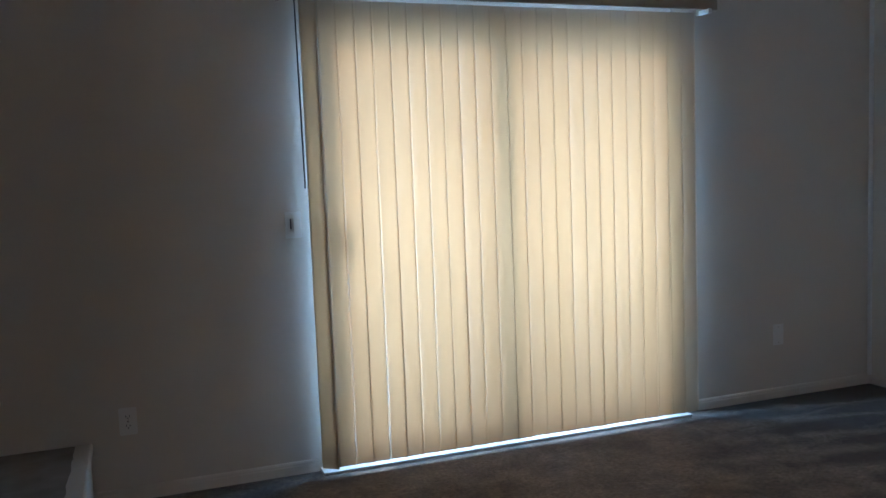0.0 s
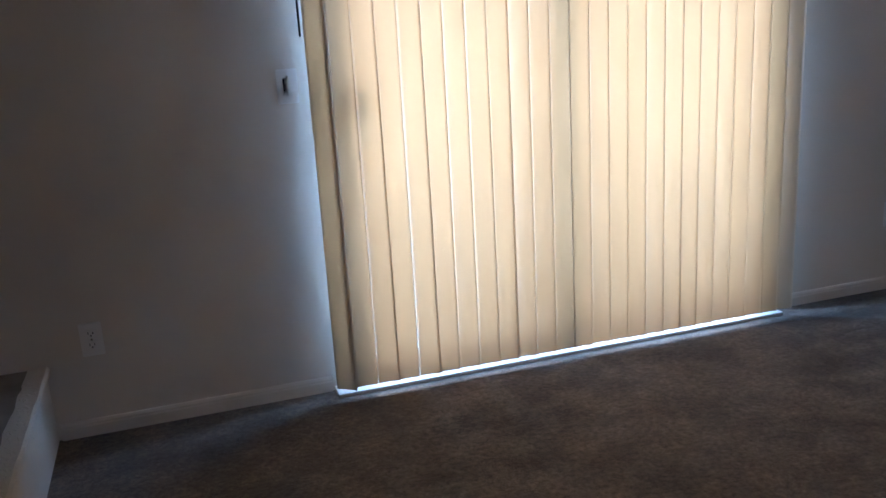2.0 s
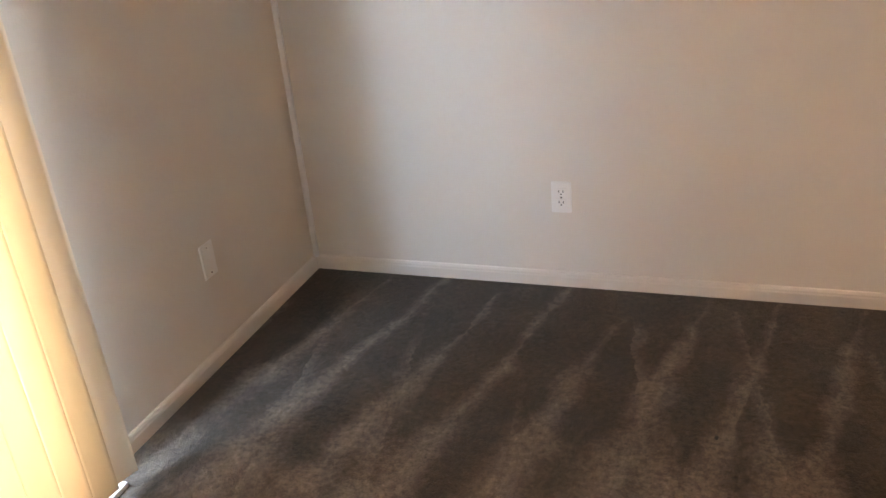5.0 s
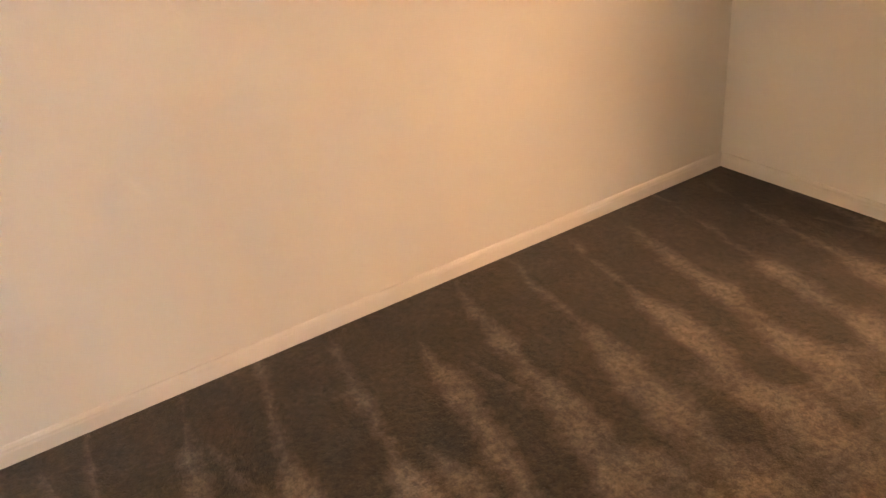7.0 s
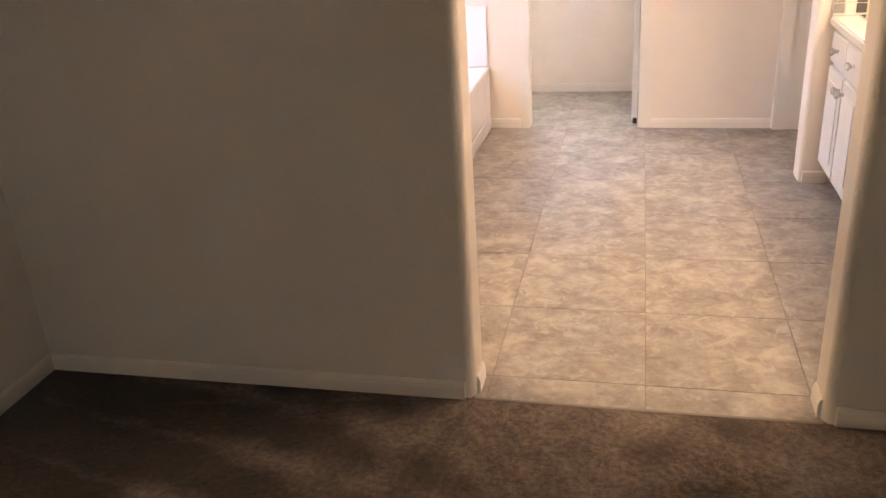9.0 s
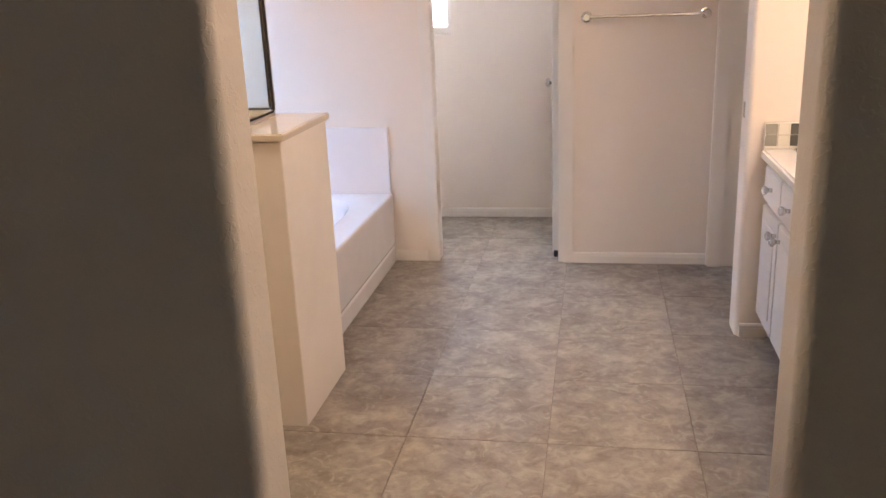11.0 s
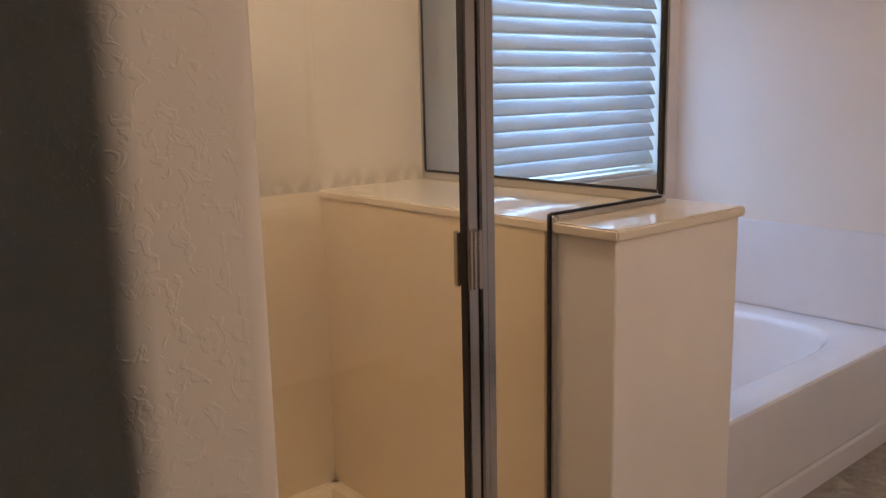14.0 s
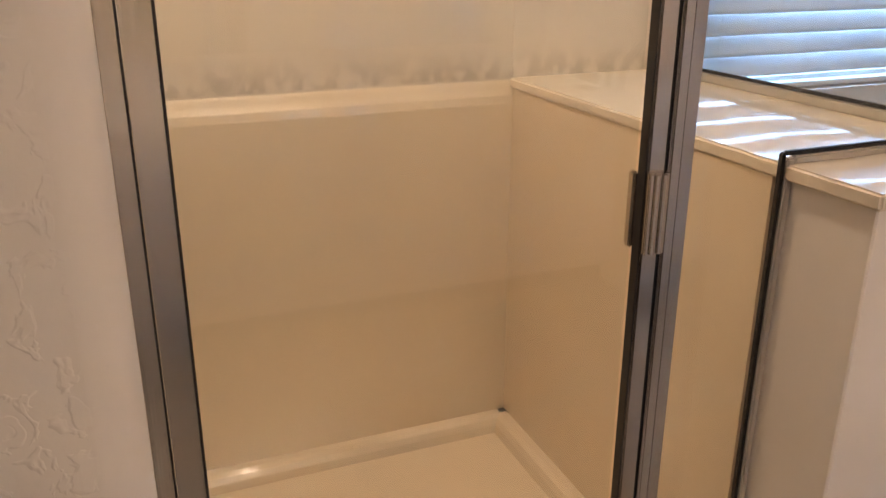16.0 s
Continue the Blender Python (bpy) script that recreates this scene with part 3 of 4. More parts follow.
add("slider_track", box(-0.014, -0.009, -0.008, -0.0055, -0.022, 0.026), DARK)
add("slider_knob", box(-0.016, -0.007, -0.011, -0.005, -0.028, -0.018, 0.001), PLATE)

# raised hearth
t = thing("hearth", (3.2, -3.4, 0), "low plastered hearth ledge with dark slab top and ragged edge", "hearth")
HX, HY = 2.705, -2.6
put("base", rounded_slab(HX + 0.01, XE, YA, HY, 0.0, 0.236, (0,), 0.01), PLASTER, t)
put("slab", box(HX + 0.06, XE, YA, HY - 0.06, 0.236, 0.259), HEARTH_TILE, t)
rng = random.Random(7)
bm = bmesh.new()
ring = []
n = 46
for i in range(n + 1):
    y = YA + (HY - YA) * i / n
    inner = HX + 0.065 + 0.018 * noise.noise(Vector((y * 5, 0, 1))) + 0.010 * noise.noise(Vector((y * 19, 3, 1)))
    outer = HX + 0.003 * noise.noise(Vector((y * 9, 7, 1)))
    ring.append([bm.verts.new((outer, y, 0.236)), bm.verts.new((outer, y, 0.255)), bm.verts.new((outer + 0.008, y, 0.2625)), bm.verts.new((inner, y, 0.2625)), bm.verts.new((inner + 0.002, y, 0.236))])
for a, b in zip(ring, ring[1:]):
    for i in range(5):
        bm.faces.new((a[i], a[(i + 1) % 5], b[(i + 1) % 5], b[i]))
bm.faces.new(ring[0])
bm.faces.new(ring[-1][::-1])
bmesh.ops.recalc_face_normals(bm, faces=bm.faces[:])
put("painted_edge", bm, PLASTER, t, "cream paint edge with a ragged line")
# crumbs on the carpet
rng = random.Random(3)
for x, y in ((-0.647, -2.666), (-0.48, -1.75), (0.02, -1.62)):
    bm = bmesh.new()
    bmesh.ops.create_icosphere(bm, subdivisions=1, radius=0.009)
    for v_ in bm.verts:
        v_.co.x *= rng.uniform(0.7, 1.3)
        v_.co.y *= rng.uniform(0.4, 0.9)
        v_.co.z *= 0.35
    ob = part("crumb", bm, DARK, label="dark crumb lying on brown carpet", category="debris")
    ob.location = (x, y, 0.003)

# ---------- shower ----------
SX, K0, K1, KX, KZ = -0.475, 1.065, 1.522, -0.306, 0.990
t = thing("knee_wall", (-0.86, 1.29, 0), "waist-high cream partition between shower and tub with a glossy cap", "partition")
put("body", box(XB, KX - 0.008, K0 + 0.008, K1, 0, KZ - 0.024, 0.003, 1), KNEE, t)
bm = box(XB, KX + 0.006, K0 - 0.006, K1 + 0.004, KZ - 0.024, KZ, 0.004, 3)
put("cap", bm, CAP, t, "glossy cast-marble cap")

t = thing("shower_stall", (-0.93, 0.6, 0), "almond moulded shower surround and pan with water-stained ledge", "shower")
# pan with raised rim and curb
bm = box(XB, SX - 0.05, WT, K0, 0.0, 0.055)
put("pan_floor", bm, SURROUND, t)
bm = box(SX - 0.055, SX + 0.052, WT, K0 + 0.008, 0.0, 0.066, 0.006, 3)
put("curb", bm, KNEE, t, "cream shower curb")
bm = sweep([(0, 0.055), (0.05, 0.055), (0.044, 0.075), (0.035, 0.088), (0.02, 0.094), (0, 0.094)], (-1.363, 0.16), (-1.363, K0), (1, 0))
put("rim", bm, SURROUND, t)
bm = sweep([(0, 0.055), (0.05, 0.055), (0.044, 0.075), (0.035, 0.088), (0.02, 0.094), (0, 0.094)], (-1.363, K0 - 0.003), (SX - 0.055, K0 - 0.003), (0, -1))
put("rim", bm, SURROUND, t)
bm = lathe([(0.045, 0.0), (0.045, 0.003), (0.038, 0.005), (0.0, 0.005)][:3], (-0.93, 0.6, 0.055), (0, 0, 1))
put("drain", bm, CHROME, t)
prof = [(XB, 0.06), (-1.363, 0.06), (-1.363, 0.930), (-1.365, 0.950), (-1.369, 0.964), (-1.372, 0.978), (-1.3745, 0.987), (XB, 0.987)]
bm = bmesh.new()
ra, rb = [bm.verts.new((x, 0.163, z)) for x, z in prof], [bm.verts.new((x, K0, z)) for x, z in prof]
for i in range(len(prof)):
    j = (i + 1) % len(prof)
    bm.faces.new((ra[i], ra[j], rb[j], rb[i]))
bm.faces.new(ra)
bm.faces.new(rb[::-1])
bmesh.ops.recalc_face_normals(bm, faces=bm.faces[:])
put("lower_back_panel", bm, SURROUND, t)
put("upper_back_panel", box(XB, -1.374, 0.163, K0 + 0.0004, 0.984, 2.05, 0.0008), SURROUND_PALE, t)
put("upper_end_panel", box(XB, -1.3735, K0 + 0.0006, 1.448, KZ - 0.002, 2.05, 0.0008), SURROUND_PALE, t)
put("side_panel", box(XB, SX - 0.02, WT, 0.163, 0.055, 2.05), SURROUND, t)
put("knee_panel", box(-1.363, SX - 0.02, K0 - 0.003, K0 + 0.009, 0.06, KZ - 0.024), SURROUND, t)

# Unseen fixture made up to house the added shower fill.
t = thing("shower_fill_fixture", (-0.93, 0.6, H), "round ceiling light with a warm lens, added unseen to fill the shower", "lamp")
put("trim_ring", lathe([(0.085, 0), (0.085, 0.006), (0.062, 0.010)], (-0.93, 0.6, H), (0, 0, -1)), PLATE, t)
put("lens", lathe([(0.06, 0.0105), (0.058, 0.013), (0.03, 0.016)], (-0.93, 0.6, H), (0, 0, -1)), BULB, t)

t = thing("shower_valve", (-0.61, 0.163, 1.12), "chrome shower valve with a lever handle", "shower fitting")
put("escutcheon", lathe([(0.07, 0), (0.07, 0.004), (0.05, 0.014), (0.028, 0.018)], (-0.61, 0.163, 1.12), (0, 1, 0)), CHROME, t)
put("handle", lathe([(0.022, 0), (0.022, 0.012), (0.027, 0.022), (0.027, 0.036), (0.016, 0.043)], (-0.61, 0.170, 1.12), (0, 1, 0)), CHROME, t)
put("lever", box(-0.617, -0.603, 0.203, 0.218, 1.07, 1.14, 0.004, 2), CHROME, t)

ZT = 1.93
t = thing("shower_enclosure", (SX, 0.6, 0.066), "clear glass shower enclosure with aluminium frame and black gaskets", "shower door")


def frame_bar(name, x0, x1, y0, y1, z0, z1, m=METAL, lab=""):
    return put(name, box(x0, x1, y0, y1, z0, z1, min(0.003, (x1 - x0) / 3, (y1 - y0) / 3, (z1 - z0) / 3), 2), m, t, lab)


Z0 = 0.066
frame_bar("wall_jamb", SX - 0.016, SX + 0.016, 0.1505, 0.170, Z0, ZT)
frame_bar("wall_jamb", SX - 0.020, SX - 0.0165, 0.156, 0.170, Z0, ZT)
frame_bar("header", SX - 0.018, SX + 0.018, 0.152, 0.891, ZT, ZT + 0.045)
bm = box(SX - 0.014, SX + 0.015, 0.8465, 0.866, Z0, ZT, 0.0035, 3)
box(SX - 0.012, SX + 0.010, 0.8664, 0.889, Z0, ZT, 0.002, 2, bm=bm)
put("strike_post", bm, METAL, t)
frame_bar("gasket", SX - 0.012, SX + 0.008, 0.8436, 0.8463, Z0, ZT, GASKET)
frame_bar("gasket", SX - 0.014, SX + 0.013, 0.1703, 0.1730, Z0, ZT, GASKET)
frame_bar("sill", SX - 0.018, SX + 0.018, 0.177, K0, Z0, Z0 + 0.014)


def shower_door():
    global t
    d = part("door", box(-0.0035, 0.0035, -0.308, 0.285, -0.90, 0.90), GLASS, t, "clear glass shower door")
    d.location = (0, 0.515 - 0.6, 1.005 - 0.066)
    zlo, zhi = -0.915, 0.915

    def sub(name, bm, m):
        return part(name, bm, m, d)
    sub("stile", box(-0.008, 0.012, -0.341, -0.309, zlo, zhi, 0.003, 2), METAL)
    sub("stile", box(-0.006, 0.0125, 0.2985, 0.3268, zlo, zhi, 0.003, 2), METAL)
    sub("rail", box(-0.012, 0.012, -0.3085, 0.298, zlo, zlo + 0.028, 0.003, 2), METAL)
    sub("rail", box(-0.012, 0.012, -0.3085, 0.298, zhi - 0.028, zhi, 0.003, 2), METAL)
    bm = box(-0.0055, 0.0125, -0.3086, -0.3056, zlo + 0.028, zhi - 0.028)
    box(-0.0055, 0.0108, 0.2955, 0.2983, zlo + 0.028, zhi - 0.028, bm=bm)
    sub("gasket", bm, GASKET)
    zc = 0.945 - 1.005
    bm = bmesh.new()
    for k in range(5):
        cyl((0.020 + 0.004 * (k % 2), 0.301 + 0.0058 * k, zc - 0.055), (0.020 + 0.004 * (k % 2), 0.301 + 0.0058 * k, zc + 0.057), 0.0042, 8, bm=bm)
    box(0.012, 0.022, 0.298, 0.328, zc - 0.056, zc + 0.058, bm=bm)
    sub("outer_pull", bm, METAL)
    sub("inner_pull", box(-0.022, -0.007, 0.291, 0.2995, zc - 0.054, zc + 0.056, 0.003, 2), METAL)


shower_door()
# fixed pane with a step over the knee wall
GZ = KZ + 0.016
pane = bmesh.new()
outline = [(0.884, Z0 + 0.01), (K0 - 0.010, Z0 + 0.01), (K0 - 0.010, GZ), (1.452, GZ), (1.452, ZT + 0.04), (0.884, ZT + 0.04)]
va = [pane.verts.new((SX - 0.003, y, z)) for y, z in outline]
vb = [pane.verts.new((SX + 0.003, y, z)) for y, z in outline]
for i in range(6):
    j = (i + 1) % 6
    pane.faces.new((va[i], va[j], vb[j], vb[i]))
pane.faces.new(va[::-1])
pane.faces.new(vb)
bmesh.ops.recalc_face_normals(pane, faces=pane.faces[:])
put("fixed_pane", pane, GLASS, t, "stepped clear glass pane")
frame_bar("channel", SX - 0.009, SX + 0.009, K0 - 0.006, K0 + 0.008, Z0 + 0.014, KZ + 0.009, SATIN)
frame_bar("channel", SX - 0.008, SX + 0.008, K0 + 0.008, 1.458, KZ, KZ + 0.012, SATIN)
frame_bar("gasket", SX - 0.006, SX + 0.006, K0 - 0.0125, K0 - 0.0065, Z0 + 0.014, GZ + 0.001, GASKET)
frame_bar("gasket", SX - 0.006, SX + 0.006, K0 - 0.006, 1.446, GZ - 0.003, GZ + 0.003, GASKET)
frame_bar("corner_post", SX - 0.007, SX + 0.007, 1.4495, 1.459, GZ + 0.001, ZT + 0.04, SATIN)
frame_bar("gasket", SX - 0.007, SX + 0.007, 1.441, 1.4485, GZ + 0.004, ZT + 0.04, GASKET)
frame_bar("return_pane", -1.365, SX - 0.012, 1.452, 1.458, GZ + 0.006, ZT + 0.04, GLASS)
frame_bar("return_channel", -1.383, SX - 0.012, 1.449, 1.462, KZ, KZ + 0.022, SATIN)
frame_bar("return_channel", -1.384, -1.366, 1.449, 1.462, KZ + 0.023, ZT + 0.04, SATIN)
frame_bar("gasket", -1.362, SX - 0.013, 1.4475, 1.4515, KZ + 0.0222, KZ + 0.0300, GASKET)
frame_bar("gasket", -1.3658, -1.3575, 1.4475, 1.4515, KZ + 0.0302, ZT + 0.04, GASKET)
frame_bar("gasket", SX - 0.0145, SX - 0.009, 1.4470, 1.4515, KZ + 0.0302, ZT + 0.04, GASKET)


# ---------- tub ----------
def tub():
    t = thing("bathtub", (-0.92, 2.2, 0), "white acrylic built-in bathtub with apron and backsplash", "bathtub")
    x0, x1, y0, y1, z = XB + 0.012, -0.445, K1 + 0.004, YW - 0.012, 0.372
    bm = bmesh.new()
    seg = 40
    cx, cy = (x0 + x1) / 2 - 0.01, (y0 + y1) / 2

    def loop(a, b, z_, p):
        out = []
        for i in range(seg):
            w = 2 * math.pi * i / seg
            c, s = math.cos(w), math.sin(w)
            out.append(bm.verts.new((cx + a * math.copysign(abs(c) ** (2 / p), c), cy + b * math.copysign(abs(s) ** (2 / p), s), z_)))
        return out
    outer = []
    for i in range(seg):
        w = 2 * math.pi * i / seg
        c, s = math.cos(w), math.sin(w)
        k = max(abs(c), abs(s))
        outer.append(bm.verts.new(((x0 + x1) / 2 + (x1 - x0) / 2 * c / k, cy + (y1 - y0) / 2 * s / k, z)))
    loops = [outer, loop(0.385, 0.575, z, 4), loop(0.375, 0.565, z - 0.006, 4), loop(0.36, 0.55, z - 0.03, 4), loop(0.31, 0.48, 0.10, 3.4), loop(0.26, 0.42, 0.06, 3)]
    for a, b in zip(loops, loops[1:]):
        for i in range(seg):
            bm.faces.new((a[i], a[(i + 1) % seg], b[(i + 1) % seg], b[i]))
    bm.faces.new(loops[-1])
    bmesh.ops.recalc_face_normals(bm, faces=bm.faces[:])
    smooth(put("basin", bm, TUB, t))
    bm = sweep([(0.0, 0.0), (0.0, 0.371), (0.016, 0.371), (0.022, 0.364), (0.023, 0.345), (0.020, 0.10), (0.014, 0.085), (0.020, 0.075), (0.020, 0.0)], (x1 - 0.003, y0), (x1 - 0.003, y1), (1, 0))
    put("apron", bm, TUB, t)
    put("backsplash", box(x0, x1 + 0.012, YW - 0.016, YW, z + 0.001, 0.722, 0.004, 2), TUB, t)
    put("backsplash", box(XB, XB + 0.014, y0, YW - 0.016, z + 0.001, 0.722, 0.004, 2), TUB, t)
    put("overflow", lathe([(0.035, 0), (0.033, 0.006), (0.02, 0.009)], (cx, y0 + 0.135, 0.27), (0, 1, 0)), CHROME, t)


tub()


# ---------- bathroom windows ----------
def tub_window():
    t = thing("window_tub", (XB - 0.07, (WX0 + WX1) / 2, WZ0), "white framed window above the tub", "window")
    t["kind"] = "structure"
    xo = XB - 0.11
    bm = box(xo - 0.02, xo + 0.02, WX0, WX0 + 0.03, WZ0, WZ1)
    box(xo - 0.02, xo + 0.02, WX1 - 0.03, WX1, WZ0, WZ1, bm=bm)
    box(xo - 0.02, xo + 0.02, WX0 + 0.03, WX1 - 0.03, WZ0, WZ0 + 0.03, bm=bm)
    box(xo - 0.02, xo + 0.02, WX0 + 0.03, WX1 - 0.03, WZ1 - 0.03, WZ1, bm=bm)
    put("window_frame", bm, TRIM, t)
    put("pane", box(xo - 0.003, xo + 0.003, WX0 + 0.03, WX1 - 0.03, WZ0 + 0.03, WZ1 - 0.03), DOORGLASS, t)


tub_window()


def slat_blind():
    xs = XB - 0.045
    t = thing("horizontal_blind", (xs, (WX0 + WX1) / 2, WZ1), "white faux-wood horizontal blind, slats tilted nearly shut", "blind")
    put("headrail", box(xs - 0.03, xs + 0.03, WX0 + 0.008, WX1 - 0.008, WZ1 - 0.05, WZ1 - 0.002, 0.003), PLATE, t)
    half, mid = (WX1 - WX0) / 2 - 0.022, (WX0 + WX1) / 2
    rng = random.Random(11)
    me = None
    z = WZ1 - 0.075
    k = 0
    while z > WZ0 + 0.055:
        if me is None:
            bm = bmesh.new()
            rows = []
            for y in (-half, half):
                f, b = [], []
                for i in range(7):
                    u = i / 6 * 2 - 1
                    f.append(bm.verts.new((u * 0.0315, y, 0.0035 * (1 - u * u) + 0.0013)))
                    b.append(bm.verts.new((u * 0.0315, y, 0.0035 * (1 - u * u) - 0.0013)))
                rows.append(f + b[::-1])
            n = len(rows[0])
            for i in range(n):
                bm.faces.new((rows[0][i], rows[0][(i + 1) % n], rows[1][(i + 1) % n], rows[1][i]))
            bm.faces.new(rows[0])
            bm.faces.new(rows[1][::-1])
            bmesh.ops.recalc_face_normals(bm, faces=bm.faces[:])
            ob = part("slat", bm, SLAT, t)
            me = ob.data
            for p in me.polygons:
                p.use_smooth = len(p.vertices) == 4
        else:
            ob = new("slat", me)
            ob.parent = t
        ob.matrix_local = pose(0, 0, z - WZ1, 0, 61 + rng.uniform(-1.5, 1.5), 0)
        z -= 0.0575
        k += 1
    put("bottom_rail", box(xs - 0.028, xs + 0.022, mid - half, mid + half, WZ0 + 0.006, WZ0 + 0.020, 0.003, 2), PLATE, t)
    for y in (WX0 + 0.09,):
        put("ladder_cord", cyl((xs + 0.02, y, WZ0 + 0.02), (xs + 0.02, y, WZ1 - 0.05), 0.0009, 6), PLATE, t)


slat_blind()

t = thing("window_closet", (-0.55, YBK + 0.08, C2Z0), "small white window with a bright pane", "window")
t["kind"] = "structure"
yo = YBK + 0.07
bm = box(C2X0, C2X0 + 0.03, yo - 0.02, yo + 0.02, C2Z0, C2Z1)
box(C2X1 - 0.03, C2X1, yo - 0.02, yo + 0.02, C2Z0, C2Z1, bm=bm)
box(C2X0 + 0.03, C2X1 - 0.03, yo - 0.02, yo + 0.02, C2Z0, C2Z0 + 0.035, bm=bm)
box(C2X0 + 0.03, C2X1 - 0.03, yo - 0.02, yo + 0.02, C2Z1 - 0.03, C2Z1, bm=bm)
put("window_frame", bm, TRIM, t)
put("pane", box(C2X0 + 0.03, C2X1 - 0.03, yo - 0.003, yo + 0.003, C2Z0 + 0.035, C2Z1 - 0.03), FROST, t)
put("window_sill", box(C2X0, C2X1 + 0.004, YBK - 0.008, YBK + 0.05, C2Z0 - 0.016, C2Z0, 0.003), TRIM, t)

# ---------- closet door, towel bar ----------
t = thing("door_closet", (0.43, YW + 0.12, 0), "white panel door standing open into the closet", "door")
t["kind"] = "structure"
leaf = box(0.405, 0.44, YW + 0.13, YW + 0.78, 0.012, 2.03, 0.003)
put("door_leaf", leaf, TRIM, t)
for z0_, z1_ in ((0.2, 0.9), (1.05, 1.85)):
    put("panel", box(0.400, 0.406, YW + 0.24, YW + 0.67, z0_, z1_, 0.0025, 2), TRIM, t)
put("door_handle", lathe([(0.026, 0), (0.026, 0.005), (0.011, 0.012), (0.011, 0.03), (0.024, 0.04), (0.026, 0.052), (0.017, 0.062)], (0.405, YW + 0.66, 0.86), (-1, 0, 0)), CHROME, t)
put("hinge", cyl((0.45, YW + 0.122, 0.2), (0.45, YW + 0.122, 0.29), 0.006, 10), CHROME, t)
put("door_stop", cyl((0.425, YW + 0.10, 0.0), (0.425, YW + 0.10, 0.03), 0.012, 12), GASKET, t)

t = thing("door_passage", (1.357, 2.48, 0), "closed white panel door", "door")
t["kind"] = "structure"
put("door_leaf", box(1.340, 1.375, 2.13, YW - 0.02, 0.012, 2.08, 0.003), TRIM, t)
for z0_, z1_ in ((0.2, 0.9), (1.05, 1.85)):
    put("panel", box(1.336, 1.341, 2.24, 2.74, z0_, z1_, 0.002, 2), TRIM, t)

t = thing("towel_bar", (0.85, YW, 1.235), "brushed chrome towel bar on a cream wall", "towel bar")
for x in (0.578, 1.128):
    put("flange", lathe([(0.026, 0), (0.026, 0.008), (0.018, 0.012), (0.012, 0.02), (0.012, 0.055), (0.016, 0.06), (0.014, 0.072)], (x, YW, 1.235), (0, -1, 0)), CHROME, t)
put("bar", cyl((0.578, YW - 0.06, 1.235), (1.128, YW - 0.06, 1.235), 0.0075, 14), CHROME, t)

t = thing("strike_plate", (1.185, 2.05, 0.90), "small metal door strike plate", "door hardware")
put("plate", box(1.1825, 1.1865, 2.035, 2.065, 0.87, 0.93, 0.001), METAL, t)


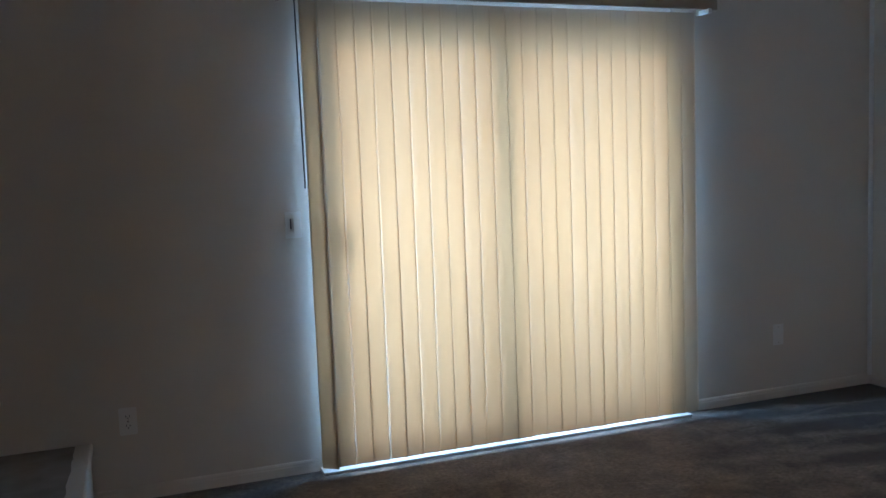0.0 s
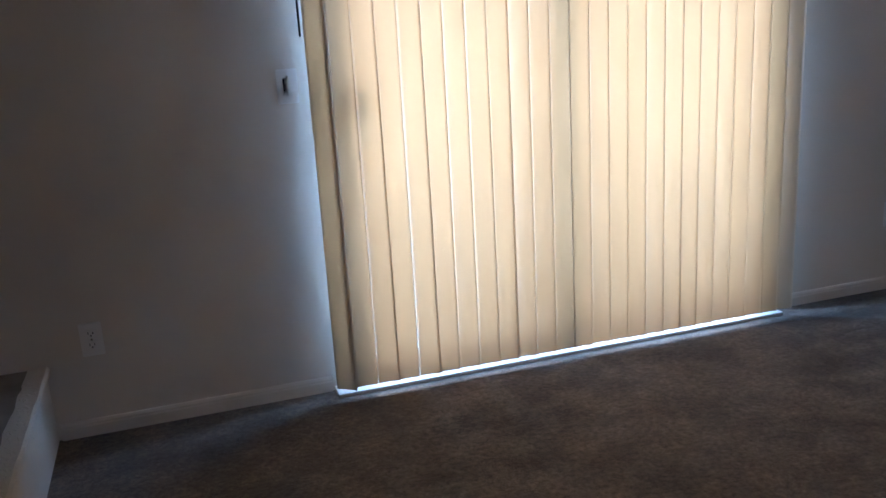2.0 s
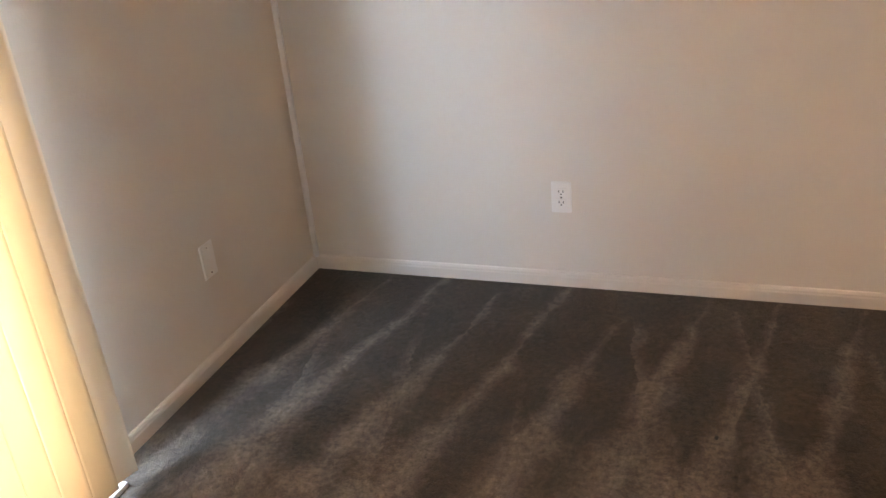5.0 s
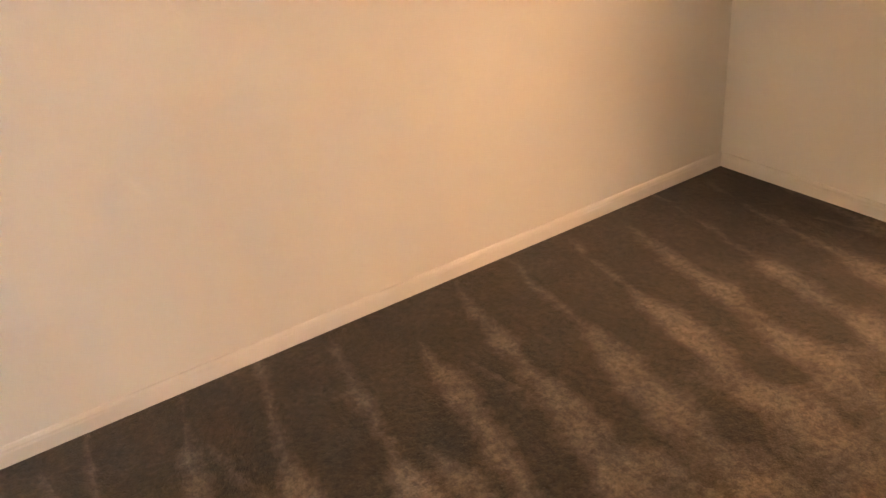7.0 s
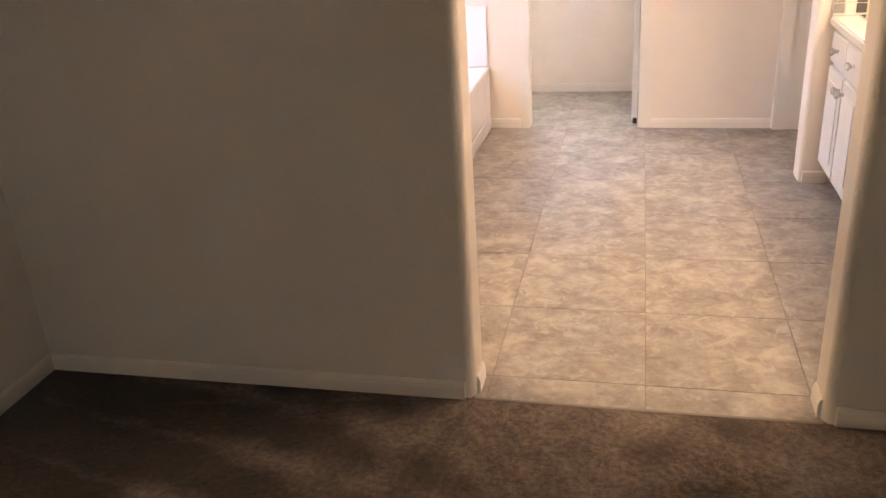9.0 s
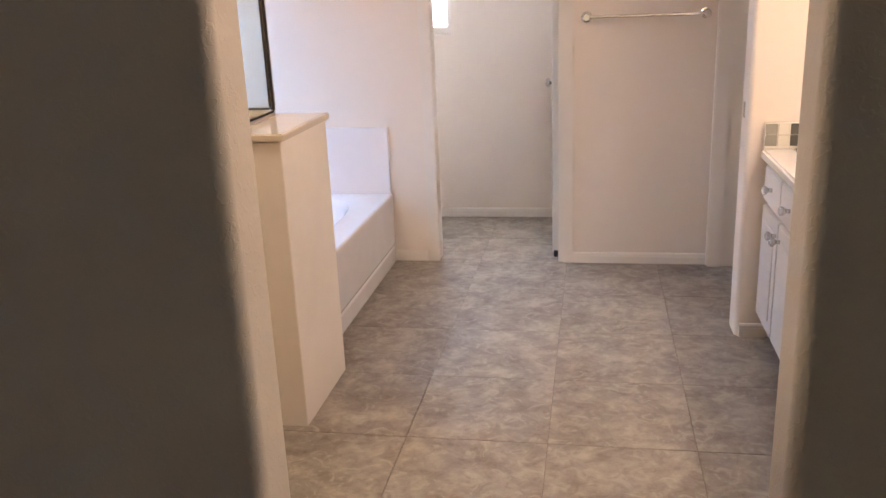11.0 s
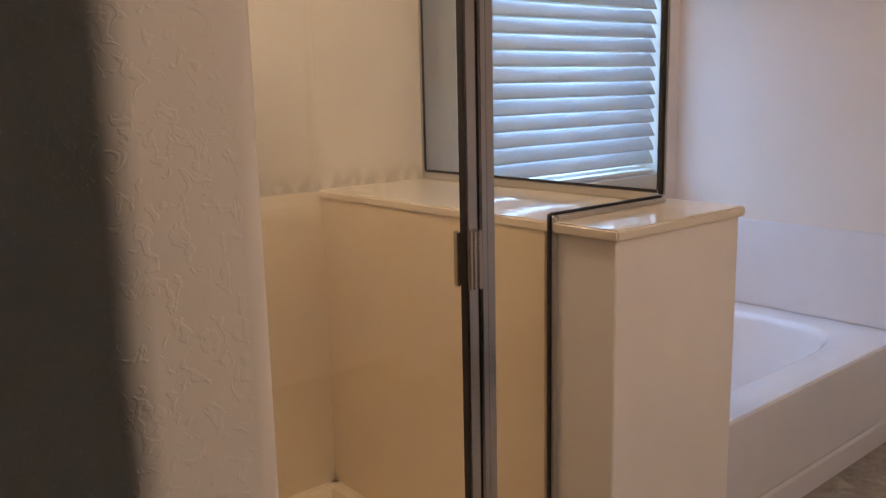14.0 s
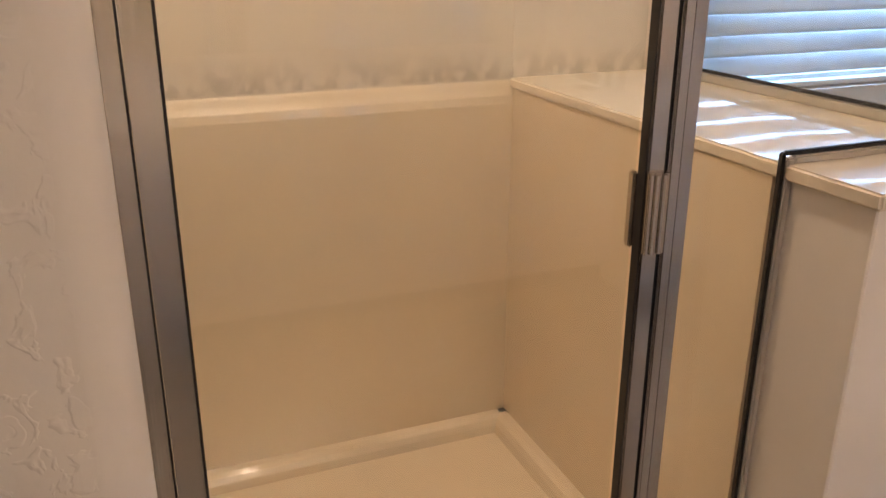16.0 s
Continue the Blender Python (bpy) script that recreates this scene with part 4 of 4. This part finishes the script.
# ---------- vanity ----------
def vanity():
    t = thing("vanity_cabinet", (1.6, 1.05, 0), "white painted vanity cabinet with clear knobs and a toe kick", "cabinet")
    x0, y0, y1 = 1.275, 0.16, 1.955
    put("toe_kick", box(x0 + 0.07, BXE, y0, y1, 0.0, 0.09), DARK, t)
    put("body", box(x0, BXE, y0, y1, 0.09, 0.725), CAB, t)
    n = 6
    w = (y1 - y0) / n
    for i in range(n):
        a, b = y1 - w * (i + 1) + 0.006, y1 - w * i - 0.006
        d = put("drawer", box(x0 - 0.018, x0, a, b, 0.575, 0.705, 0.004, 2), CAB, t)
        kb = lathe([(0.008, 0), (0.007, 0.012), (0.016, 0.022), (0.017, 0.03), (0.009, 0.036)], (x0 - 0.018, (a + b) / 2, 0.64), (-1, 0, 0), 12)
        put("knob", kb, CLEAR, d)
        d = put("cabinet_door", box(x0 - 0.018, x0, a, b, 0.115, 0.555, 0.004, 2), CAB, t)
        put("raised_panel", box(x0 - 0.022, x0 - 0.017, a + 0.05, b - 0.05, 0.165, 0.505, 0.003, 2), CAB, d)
        yk = a + 0.03 if i % 2 == 0 else b - 0.03
        kb = lathe([(0.008, 0), (0.007, 0.012), (0.016, 0.022), (0.017, 0.03), (0.009, 0.036)], (x0 - 0.018, yk, 0.50), (-1, 0, 0), 12)
        put("knob", kb, CLEAR, d)
    t = thing("countertop", (1.6, 1.05, 0.725), "white cast-marble vanity top with splash boards", "countertop")
    put("top", box(x0 - 0.035, BXE, y0 - 0.01, y1 + 0.008, 0.725, 0.765, 0.008, 3), COUNTER, t)
    put("splash", box(x0 - 0.03, BXE - 0.02, y1 - 0.012, y1 + 0.008, 0.766, 0.865, 0.003), COUNTER, t)
    put("splash", box(BXE - 0.018, BXE, y0, y1 - 0.014, 0.766, 0.865, 0.003), COUNTER, t)
    rng = random.Random(5)
    tones = [MOSAIC_PALE, MOSAIC_GREY, MOSAIC_DARK]
    for r in range(2):
        for c in range(9):
            m_ = tones[rng.choice((0, 0, 0, 1, 1, 2))]
            x_ = x0 - 0.028 + c * 0.044
            put("mosaic_tile", box(x_, x_ + 0.041, y1 - 0.017, y1 - 0.012, 0.778 + r * 0.043, 0.818 + r * 0.043, 0.001), m_, t)
    for yc in (1.5, 0.6):
        f = thing("faucet", (1.72, yc, 0.765), "chrome basin faucet on the vanity top", "faucet")
        put("base", box(1.70, 1.75, yc - 0.08, yc + 0.08, 0.766, 0.782, 0.005, 2), CHROME, f)
        put("spout", cyl((1.725, yc, 0.78), (1.61, yc, 0.85), 0.012, 12, 0.010), CHROME, f)
        for s in (-1, 1):
            put("handle", lathe([(0.014, 0), (0.016, 0.02), (0.022, 0.035), (0.02, 0.05)], (1.725, yc + s * 0.06, 0.782), (0, 0, 1), 14), CLEAR, f)
    f = thing("soap_dish", (1.40, 1.86, 0.765), "small chrome and white accessories on the vanity top", "bathroom accessory")
    put("tray", box(1.34, 1.46, 1.80, 1.90, 0.766, 0.776, 0.004, 2), CHROME, f)
    m = thing("vanity_mirror", (BXE, 1.05, 0.9), "wide frameless mirror above the vanity", "mirror")
    put("mirror_glass", box(BXE - 0.006, BXE, 0.2, 1.93, 0.90, 1.98), MIRROR, m)
    lt = thing("vanity_light", (BXE, 1.05, 2.08), "chrome light bar with round warm bulbs above the mirror", "lamp")
    put("bar", box(BXE - 0.03, BXE, 0.55, 1.55, 2.03, 2.13, 0.004, 2), CHROME, lt)
    for k in range(5):
        bm = bmesh.new()
        bmesh.ops.create_uvsphere(bm, u_segments=16, v_segments=10, radius=0.042, matrix=Matrix.Translation((BXE - 0.075, 0.65 + 0.2 * k, 2.08)))
        smooth(put("bulb", bm, BULB, lt))


vanity()

# ---------- floor tiles ----------
T = 0.4565
cells = {}
xs = [XB] + [0.486 + T * k for k in range(-4, 4) if XB < 0.486 + T * k < BXE] + [BXE]
ys = [0.004] + [0.130 + T * k for k in range(0, 9) if 0.130 + T * k < YBK] + [YBK]
rng = random.Random(21)
tile_meshes = {}
for i in range(len(xs) - 1):
    for j in range(len(ys) - 1):
        w, d = xs[i + 1] - xs[i] - 0.0022, ys[j + 1] - ys[j] - 0.0022
        key = (round(w, 3), round(d, 3))
        if key not in tile_meshes:
            bm = box(-w / 2, w / 2, -d / 2, d / 2, -0.01, 0.0, 0.0008, 1)
            me = bpy.data.meshes.new("tile")
            bm.to_mesh(me)
            bm.free()
            me.materials.append(TILE)
            tile_meshes[key] = me
        ob = new("tile", tile_meshes[key])
        ob.parent = floor2
        ob.location = ((xs[i] + xs[i + 1]) / 2, (ys[j] + ys[j + 1]) / 2, 0.0005)
